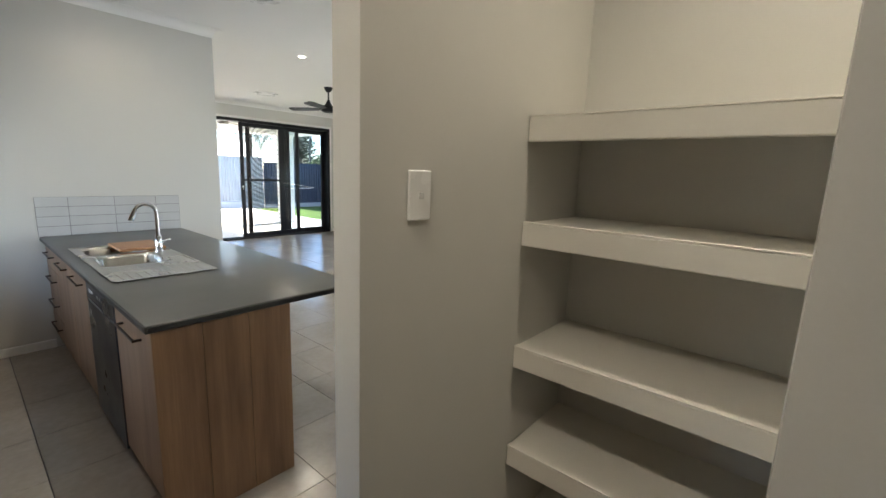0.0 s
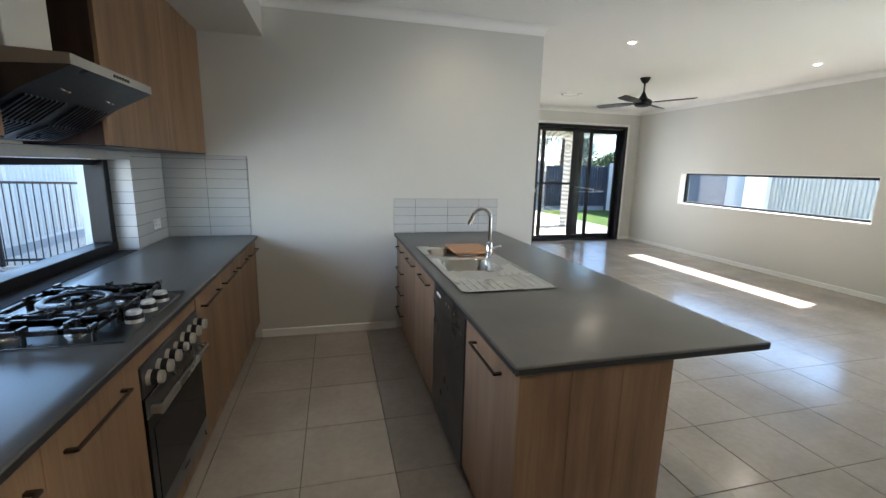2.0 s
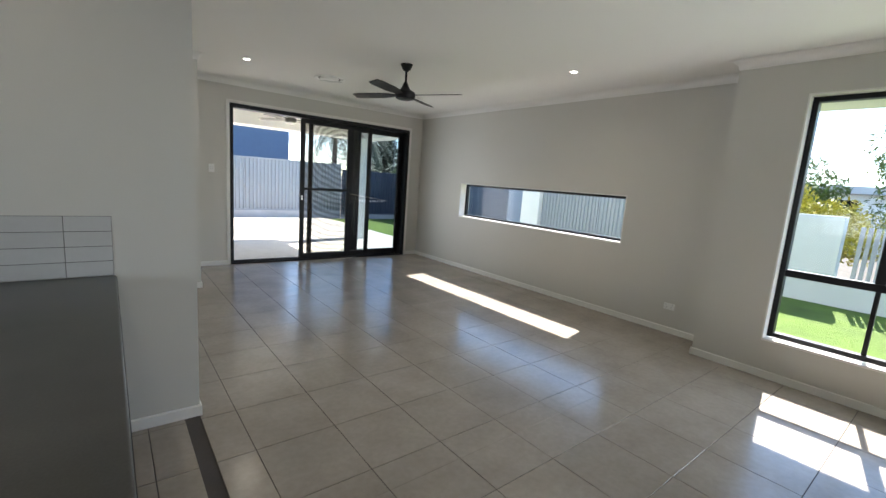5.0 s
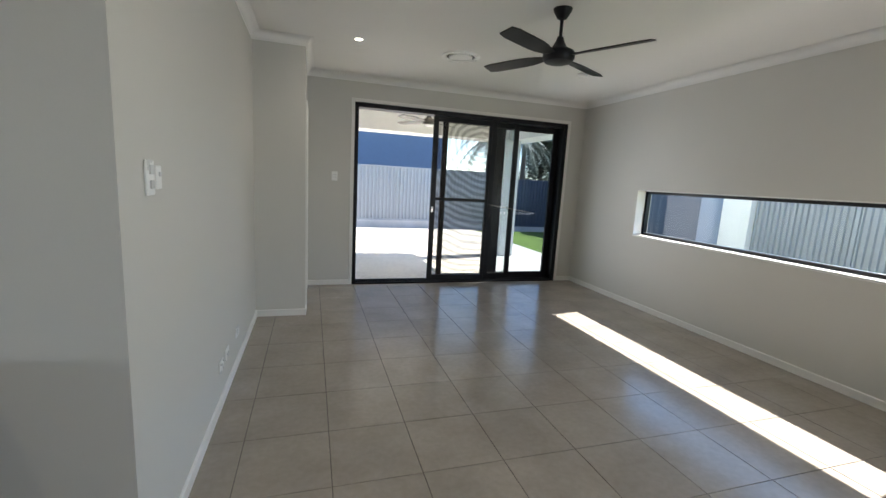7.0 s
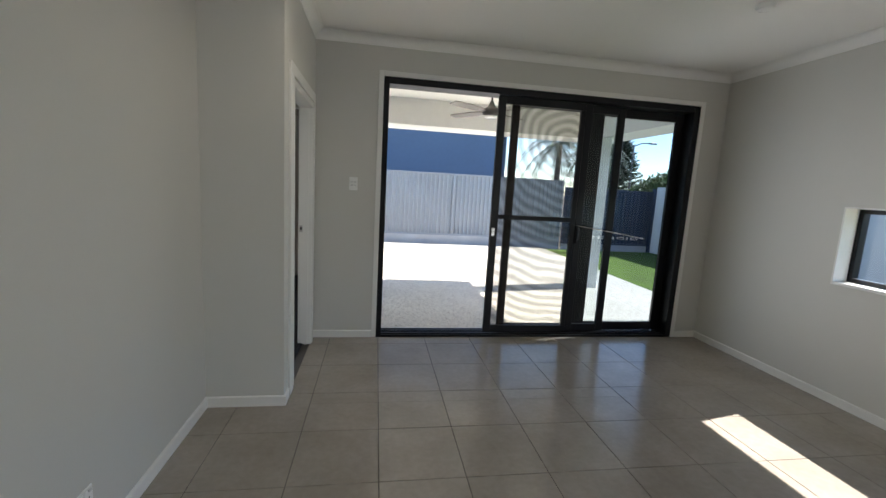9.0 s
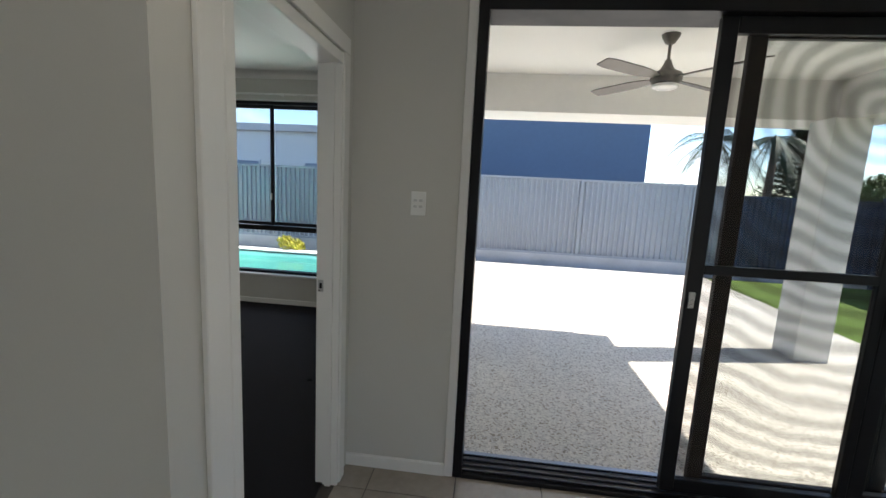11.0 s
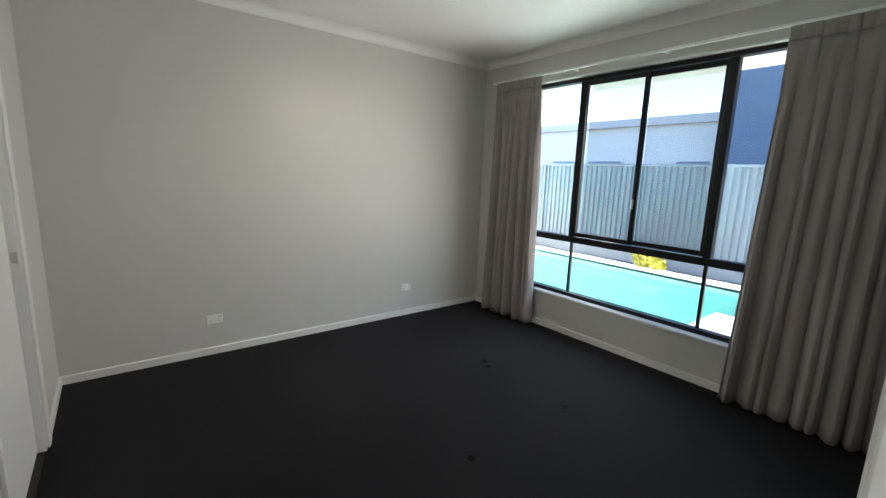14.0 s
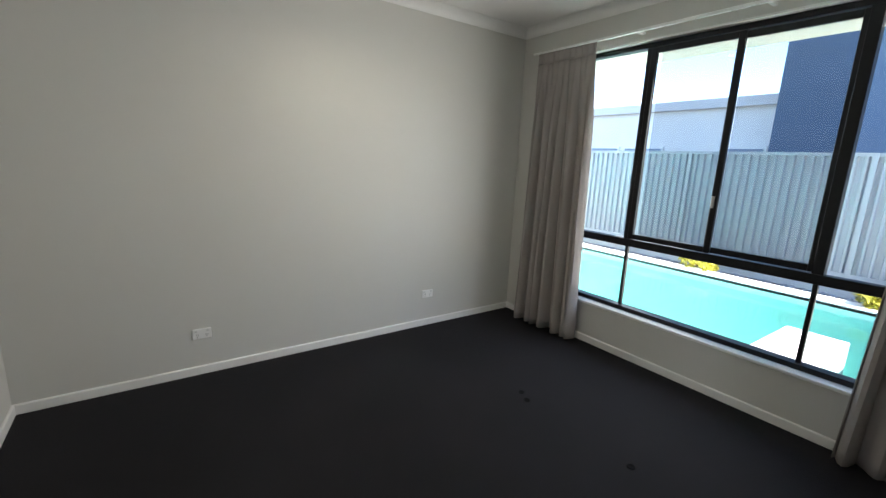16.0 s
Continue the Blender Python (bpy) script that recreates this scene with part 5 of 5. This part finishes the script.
def steel_fence(p0, p1, z0, z1, bay, mat, label, pitch=0.115, plinth=0.25):
    f = thing("steel_fence", label, "fence")
    v0, v1 = Vector((*p0, 0)), Vector((*p1, 0))
    L = (v1 - v0).length
    t = (v1 - v0).normalized()
    n = Vector((-t.y, t.x, 0))
    nb_ = max(1, round(L / bay))
    for k in range(nb_):
        a, b = v0 + t * (L * k / nb_), v0 + t * (L * (k + 1) / nb_)
        part("panel", corrugated(a.xy, b.xy, z0, z1 - 0.01, pitch, 0.035), mat, f)
        for zz, hh in ((z1 - 0.045, 0.05), (z0 - 0.005, 0.05)):
            bm = B()
            m = Matrix.Translation((a + b) / 2 + Vector((0, 0, zz + hh / 2)) + n * 0.017) @ Matrix.Rotation(math.atan2(t.y, t.x), 4, "Z") @ Matrix.Diagonal(((b - a).length, 0.055, hh, 1))
            bmesh.ops.create_cube(bm, size=1.0, matrix=m)
            part("rail", bm, mat, f)
        bm = B()
        m = Matrix.Translation(a + Vector((0, 0, (z1 + GZ) / 2)) + n * 0.017) @ Matrix.Rotation(math.atan2(t.y, t.x), 4, "Z") @ Matrix.Diagonal((0.06, 0.07, z1 - GZ, 1))
        bmesh.ops.create_cube(bm, size=1.0, matrix=m)
        part("post", bm, mat, f)
        bm = B()
        m = Matrix.Translation((a + b) / 2 + Vector((0, 0, (z0 + GZ) / 2)) + n * 0.03) @ Matrix.Rotation(math.atan2(t.y, t.x), 4, "Z") @ Matrix.Diagonal(((b - a).length, 0.05, z0 - GZ - 0.01, 1))
        bmesh.ops.create_cube(bm, size=1.0, matrix=m)
        part("sleeper", bm, PLINTH, f, "pale concrete sleeper")
    return f


steel_fence((7.79, 16.55), (-6.43, 16.55), 0.14, 1.84, 2.37, FENCE, "blue-grey ribbed steel boundary fence")
steel_fence((8.6, 16.55), (7.79, 16.55), 0.14, 1.84, 2.37, FENCE, "short end bay of blue-grey steel fence")
steel_fence((11.4, 16.50), (8.66, 16.50), 0.04, 1.66, 2.8, FENCE_NAVY, "dark navy ribbed steel fence at the back corner")
steel_fence((-4.75, 16.5), (-4.75, -3.0), 0.06, 1.80, 2.37, FENCE_PALE, "pale cream ribbed steel side fence")
steel_fence((11.45, 4.3), (11.45, 9.48), 0.10, 1.75, 1.8, FENCE, "blue-grey ribbed steel fence in front of the lawn", 0.10)

# rendered boundary wall with piers and slatted infill
bw = thing("boundary_wall", "rendered boundary wall with piers and slatted infill", "boundary wall")
part("panel", box(B(), 11.42, 11.58, 10.72, 16.5, GZ, 1.75), FENCE_NAVY, bw, "dark navy wall panel")
part("panel", box(B(), 11.38, 11.6, 10.12, 10.72, GZ, 1.78), GREYBLUE, bw, "grey-blue wall panel")
for y in (9.48, 15.5):
    part("pier", box(B(), 11.3, 11.65, y, y + 0.63, GZ, 1.80, 0.01), RENDER, bw, "pale rendered pier")
part("panel", box(B(), 11.42, 11.58, -6.0, 3.9, GZ, 0.35), SHADEWALL, bw, "low pale rendered wall")
for a, b in ((3.2, 4.2), (-2.6, 2.5)):
    part("panel", box(B(), 11.36, 11.62, a, b, 0.35, 1.40, 0.01), SHADEWALL, bw, "pale rendered panel")
for k in range(7):
    y = 2.42 + k * 0.09
    part("slat", box(B(), 11.47, 11.52, y, y + 0.055, 0.35, 1.26), FENCE, bw)
for k in range(3):
    y = 4.22 + k * 0.06
    part("slat", box(B(), 11.47, 11.52, y, y + 0.035, 0.35, 1.26), FENCE, bw)

# the house's own outside: alfresco roof, eaves, column, side wing
ar = B()
box(ar, 2.76, 7.35, 9.1, 11.6, 2.78, 2.95)
solid("alfresco_ceiling", ar, CEIL, "white painted alfresco ceiling", "ceiling", "structure")
bm = box(B(), 2.76, 7.35, 11.6, 12.2, 2.388, 2.95)
box(bm, 6.85, 7.35, 9.1, 11.6, 2.388, 2.78)
solid("alfresco_beam", bm, RENDER, "white rendered beam around the alfresco roof", "beam", "structure")
solid("column", box(B(), 6.68, 7.02, 11.38, 11.72, GZ, 2.388, 0.006), RENDER, "white rendered square column", "column", "structure")
bm = box(B(), 7.03, 7.55, -3.2, 9.1, 2.46, 2.95)
box(bm, 6.60, 7.03, -3.2, 3.24, 2.46, 2.95)
box(bm, -1.75, 2.76, 11.85, 12.45, 2.463, 2.95)
box(bm, -1.75, -1.12, -3.2, 7.75, 2.48, 2.95)
solid("eaves", bm, SOFFIT, "white painted eaves soffit", "eaves", "structure")
# The part over the side wing is unseen, placed to shade the side fence.
solid("roof", box(box(B(), -1.75, 7.55, -3.2, 12.35, 2.955, 3.05), -3.4, -1.75, 7.75, 12.35, 2.955, 3.05), ROOFM, "flat pale metal roof", "roof", "structure")
solid("wall_side_wing", box(B(), -3.27, -1.26, 8.3, 11.85, GZ, 2.95), SHADEBLUE, "rendered outside wall of the side wing, coloured pale blue for shade", "wall", "structure")
solid("wing_path", box(B(), -4.70, -3.28, 8.25, 13.04, GZ - 0.1, -0.10), CONCRETE, "pale concrete path beside the side wing", "path", "structure")
solid("pebble_bed", box(B(), -4.72, -1.13, -2.0, 8.24, GZ - 0.1, -0.13), PEBBLE, "bed of grey pebbles beside the house", "pebbles", "structure")

# pool gate
g = thing("pool_gate", "black tubular metal pool fence", "fence")
for z in (-0.02, 1.12):
    part("rail", box(B(), -4.7, -3.28, 8.28, 8.31, z, z + 0.035, 0.003), BLACK, g)
k = 0
while -4.66 + k * 0.092 < -3.3:
    part("picket", cyl(B(), (-4.66 + k * 0.092, 8.295, -0.08), (-4.66 + k * 0.092, 8.295, 1.13), 0.008, seg=8), BLACK, g)
    k += 1
for x in (-4.35,):
    part("post", box(B(), x - 0.025, x + 0.025, 8.27, 8.32, GZ, 1.2, 0.003), BLACK, g)

# neighbouring houses
nh = thing("neighbour_house", "two-storey neighbouring house with a plain navy wall", "house")
part("wall", box(B(), -1.72, 7.88, 20.0, 28.0, GZ, 6.2), NAVY, nh, "plain navy rendered wall")
part("roof", box(B(), -2.6, 7.95, 19.8, 28.3, 6.2, 6.4), ROOFM, nh)
nh = thing("neighbour_house", "low white rendered house with a flat parapet roof", "house")
part("wall", box(B(), -16.0, -1.76, 20.8, 29.0, GZ, 3.1), RENDER, nh)
part("parapet", box(B(), -16.1, -1.74, 20.65, 29.1, 3.1, 3.33), PARAPET, nh)
for a, b in ((-7.2, -5.9), (-5.75, -4.5), (-2.95, -2.0)):
    wn_ = part("window", box(B(), a, b, 20.74, 20.8, 1.5, 2.14), TRIM, nh)
    part("pane", box(B(), a + 0.06, b - 0.06, 20.72, 20.74, 1.56, 2.08), GREYBLUE, wn_)
nh = thing("neighbour_house", "far grey house across the street", "house")
part("wall", box(B(), 26, 36, -2.0, 12, GZ, 2.2), RENDER, nh)
part("roof", box(B(), 25.4, 36.6, -2.6, 12.6, 2.2, 2.5), ROOFM, nh)
for a in (0.5, 5.0, 9.0):
    wn_ = part("window", box(B(), 25.95, 26, a, a + 1.6, 0.9, 2.0), TRIM, nh)
    part("pane", box(B(), 25.93, 25.95, a + 0.06, a + 1.54, 0.96, 1.94), BLACKGLASS, wn_)


# plants
def leaves(bm, rng, centre, radius, count, size, squash=0.8, stretch=1.6):
    for _ in range(count):
        while True:
            q = Vector((rng.uniform(-1, 1), rng.uniform(-1, 1), rng.uniform(-1, 1)))
            if 0.25 < q.length < 1:
                break
        p = Vector(centre) + Vector((q.x * radius, q.y * radius, q.z * radius * squash))
        s = size * rng.uniform(0.6, 1.3)
        m = Matrix.Translation(p) @ Euler((rng.uniform(-1.2, 1.2), rng.uniform(-1.2, 1.2), rng.uniform(0, 6.28))).to_matrix().to_4x4()
        v = [bm.verts.new(m @ Vector(c)) for c in ((-s * stretch, 0, 0), (0, -s * 0.5, s * 0.15), (s * stretch, 0, 0), (0, s * 0.5, s * 0.15))]
        bm.faces.new(v)


def tree(x, y, h, spread, mat, label, seed, clumps=16, per=260, size=0.07, trunk=0.45):
    rng = random.Random(seed)
    t = thing("tree", label, "tree", at=(x, y, GZ))
    bm = B()
    top = Vector((rng.uniform(-0.2, 0.2), rng.uniform(-0.2, 0.2), h * trunk))
    tube(bm, [(0, 0, 0), (0.03, 0.02, h * trunk * 0.5), top], [0.05 * h ** 0.7, 0.04 * h ** 0.7, 0.03 * h ** 0.7], 10)
    cents = []
    for k in range(clumps):
        a = rng.uniform(0, 6.28)
        r = spread * rng.uniform(0.15, 0.95)
        z = h * (trunk + (1 - trunk) * rng.uniform(0.05, 0.95) * (1 - 0.45 * r / spread))
        cents.append(Vector((r * math.cos(a), r * math.sin(a), z)))
        mid = (top + cents[-1]) / 2 + Vector((0, 0, 0.1))
        tube(bm, [top, mid, cents[-1]], [0.018 * h ** 0.7, 0.01 * h ** 0.7, 0.004], 6)
    part("trunk", bm, BARK, t, "", True)
    bm = B()
    for q in cents:
        leaves(bm, rng, q, spread * rng.uniform(0.22, 0.42), per, size)
    part("crown", bm, mat, t, "uneven leafy crown")
    return t


def palm(x, y, h, label, seed):
    rng = random.Random(seed)
    t = thing("palm_tree", label, "palm tree", at=(x, y, GZ))
    bm = B()
    tube(bm, [(0, 0, 0), (0.05, 0, h * 0.5), (0.1, 0.05, h)], [0.19, 0.14, 0.11], 12)
    part("trunk", bm, BARK, t, "", True)
    for k in range(17):
        a, lift = k * 2.4, rng.uniform(-0.55, 0.65)
        L = rng.uniform(1.7, 2.4)
        bm = B()
        pts = []
        for i in range(11):
            s = i / 10
            pts.append(Vector((math.cos(a) * L * s * (1 - 0.12 * s), math.sin(a) * L * s * (1 - 0.12 * s), h + lift * L * s - 1.25 * s * s * L * 0.75)))
        tube(bm, pts, [0.022 * (1 - 0.8 * i / 10) for i in range(11)], 5)
        side = Vector((-math.sin(a), math.cos(a), 0))
        for i in range(1, 40):
            s = i / 40
            j = int(s * 10)
            p = pts[j].lerp(pts[j + 1], s * 10 - j)
            dl = 0.42 * math.sin(math.pi * min(1, s * 0.85 + 0.15)) + 0.05
            along = (pts[j + 1] - pts[j]).normalized()
            for sg in (1, -1):
                tip = p + side * sg * dl * 0.8 + along * dl * 0.5 + Vector((0, 0, -dl * 0.55))
                w_ = along * 0.016
                bm.faces.new([bm.verts.new(v) for v in (p - w_, p + w_, tip)])
        part("frond", bm, LEAF_DARK, t)
    return t


def pine(x, y, h, label, seed):
    """A tiered pine with drooping whorls of fine needles."""
    rng = random.Random(seed)
    t = thing("pine_tree", label, "pine tree", at=(x, y, GZ))
    part("trunk", tube(B(), [(0, 0, 0), (0, 0, h * 0.5), (0, 0, h)], [0.2, 0.12, 0.02], 10), BARK, t, "", True)
    bm = B()
    tiers = 19
    for k in range(tiers):
        z = h * (0.22 + 0.75 * k / tiers)
        L = (1 - k / tiers) * h * 0.27 + 0.25
        for q in range(8):
            a = q * math.pi / 4 + k * 0.5 + rng.uniform(-0.2, 0.2)
            d = Vector((math.cos(a), math.sin(a), 0))
            e = Vector((-d.y, d.x, 0))
            for i in range(26):
                s = i / 26
                p = Vector((0, 0, z)) + d * L * s + Vector((0, 0, 0.22 * L * s * s))
                for sg in (1, -1, 0.3):
                    tip = p + e * sg * 0.30 * (1 - 0.6 * s) + d * 0.22 + Vector((0, 0, rng.uniform(-0.14, 0.20)))
                    bm.faces.new([bm.verts.new(v) for v in (p - d * 0.03, p + d * 0.05, tip)])
    part("crown", bm, LEAF_DARK, t, "tiered dark needles")
    return t


palm(11.5, 23.8, 3.9, "tall palm behind the back fence", 5)
palm(13.7, 24.2, 4.1, "tall palm behind the back fence", 9)
pine(15.3, 25.0, 4.9, "tiered dark pine beyond the fence", 4)
tree(20.5, 22.5, 6.2, 2.6, LEAF_DARK, "broad dark leafy tree beyond the fence", 24, 34, 380, 0.08, 0.35)
tree(13.4, 19.5, 2.5, 1.5, LEAF, "leafy green garden tree behind the fence", 21, 14, 240)
tree(16.0, 21.5, 2.7, 1.7, LEAF, "leafy green garden tree behind the fence", 22, 14, 240)
tree(18.6, 18.8, 2.8, 1.8, LEAF, "leafy green garden tree behind the fence", 23, 14, 240)
tree(14.6, 1.6, 4.3, 1.9, LEAF, "leafy street tree beyond the front wall", 31, 34, 420, 0.042, 0.3)
tree(15.2, 5.4, 3.3, 1.5, LEAF, "small leafy tree beyond the front wall", 32, 26, 360, 0.042, 0.3)
tree(13.6, 4.1, 2.35, 1.3, LEAF_YELLOW, "yellow-green shrub beyond the front wall", 33, 26, 340, 0.038, 0.3)


sl_ = thing("street_lamp", "slim dark street lamp pole beyond the fence", "street lamp", at=(15.4, 24.0, GZ))
part("pole", tube(B(), [(0, 0, 0), (0, 0, 2.2), (0, 0, 4.1)], [0.06, 0.05, 0.035], 10), STEEL_DARK, sl_, "", True)
part("arm", tube(B(), [(0, 0, 4.05), (0.3, -0.1, 4.2), (0.7, -0.2, 4.22)], 0.025, 8), STEEL_DARK, sl_, "", True)
part("lamp_head", box(B(), 0.6, 1.0, -0.28, -0.16, 4.17, 4.25, 0.02), STEEL_DARK, sl_)


def shrub(x, y, r, label, seed):
    rng = random.Random(seed)
    s = thing("shrub", label, "shrub", at=(x, y, GZ))
    bm = B()
    for k in range(9):
        a = k * 0.7
        tube(bm, [(0, 0, 0), (r * 0.6 * math.cos(a), r * 0.6 * math.sin(a), r * 0.8)], [0.008, 0.003], 5)
    part("stems", bm, BARK, s)
    bm = B()
    for k in range(10):
        leaves(bm, rng, (rng.uniform(-r, r) * 0.7, rng.uniform(-r, r) * 0.7, r * rng.uniform(0.3, 0.9)), r * 0.4, 70, 0.035)
    part("foliage", bm, LEAF_YELLOW, s, "yellow-green leaves")


shrub(-1.05, 16.0, 0.36, "low yellow-green shrub beside the pool", 41)
shrub(1.1, 15.98, 0.30, "low yellow-green shrub beside the pool", 42)

# grey pebbles between pool and fence, and beside the kitchen
rng = random.Random(77)
bm = B()
for _ in range(2600):
    if rng.random() < 0.4:
        x, y = rng.uniform(-5.0, 2.6), rng.uniform(15.95, 16.5)
        z = GZ
    else:
        x, y = rng.uniform(-4.65, -1.2), rng.uniform(2.5, 8.2)
        z = -0.13
    s = rng.uniform(0.015, 0.04)
    m = Matrix.Translation((x, y, z + s * 0.3)) @ Euler((rng.uniform(-0.4, 0.4), rng.uniform(-0.4, 0.4), rng.uniform(0, 6))).to_matrix().to_4x4() @ Matrix.Diagonal((s * 1.4, s, s * 0.6, 1))
    bmesh.ops.create_icosphere(bm, subdivisions=1, radius=1.0, matrix=m)
solid("pebbles", bm, PEBBLE, "loose grey garden pebbles", "pebbles", "stuff", smooth=True)

# ---- floor tiles ----
PX, PY, OX0, OY0, J = 0.4487, 0.4655, 3.367, 5.895, 0.004
tile_meshes = {}


def tile_box(x0, x1, y0, y1):
    k = (round(x1 - x0, 3), round(y1 - y0, 3))
    if k not in tile_meshes:
        bm = box(B(), -k[0] / 2, k[0] / 2, -k[1] / 2, k[1] / 2, -0.0055, 0.0, 0.0012)
        tile_meshes[k] = mesh_of(bm, "floor_tile", TILE)
    return tile_meshes[k]


ROOM = [(-0.87, 2.20, -2.5, 4.555), (2.20, 6.37, -2.5, 3.385), (2.28, 6.80, 3.385, 7.61), (2.755, 6.80, 7.61, 8.862)]
rest = B()
count = 0
for i in range(-10, 9):
    for j in range(-19, 8):
        ax, ay = OX0 + i * PX, OY0 + j * PY
        cx, cy = ax + PX / 2, ay + PY / 2
        near = cy > 1.2 and cx > -0.4
        for rx0, rx1, ry0, ry1 in ROOM:
            x0, x1, y0, y1 = max(ax + J / 2, rx0), min(ax + PX - J / 2, rx1), max(ay + J / 2, ry0), min(ay + PY - J / 2, ry1)
            if x1 - x0 < 0.02 or y1 - y0 < 0.02:
                continue
            if near and count < 300:
                ob = new("floor_tile", tile_box(x0, x1, y0, y1))
                ob.location = ((x0 + x1) / 2, (y0 + y1) / 2, 0)
                ob.parent = floor
                count += 1
            else:
                box(rest, x0, x1, y0, y1, -0.0055, 0.0)
part("floor_tiles", rest, TILE, floor)["kind"] = "stuff"
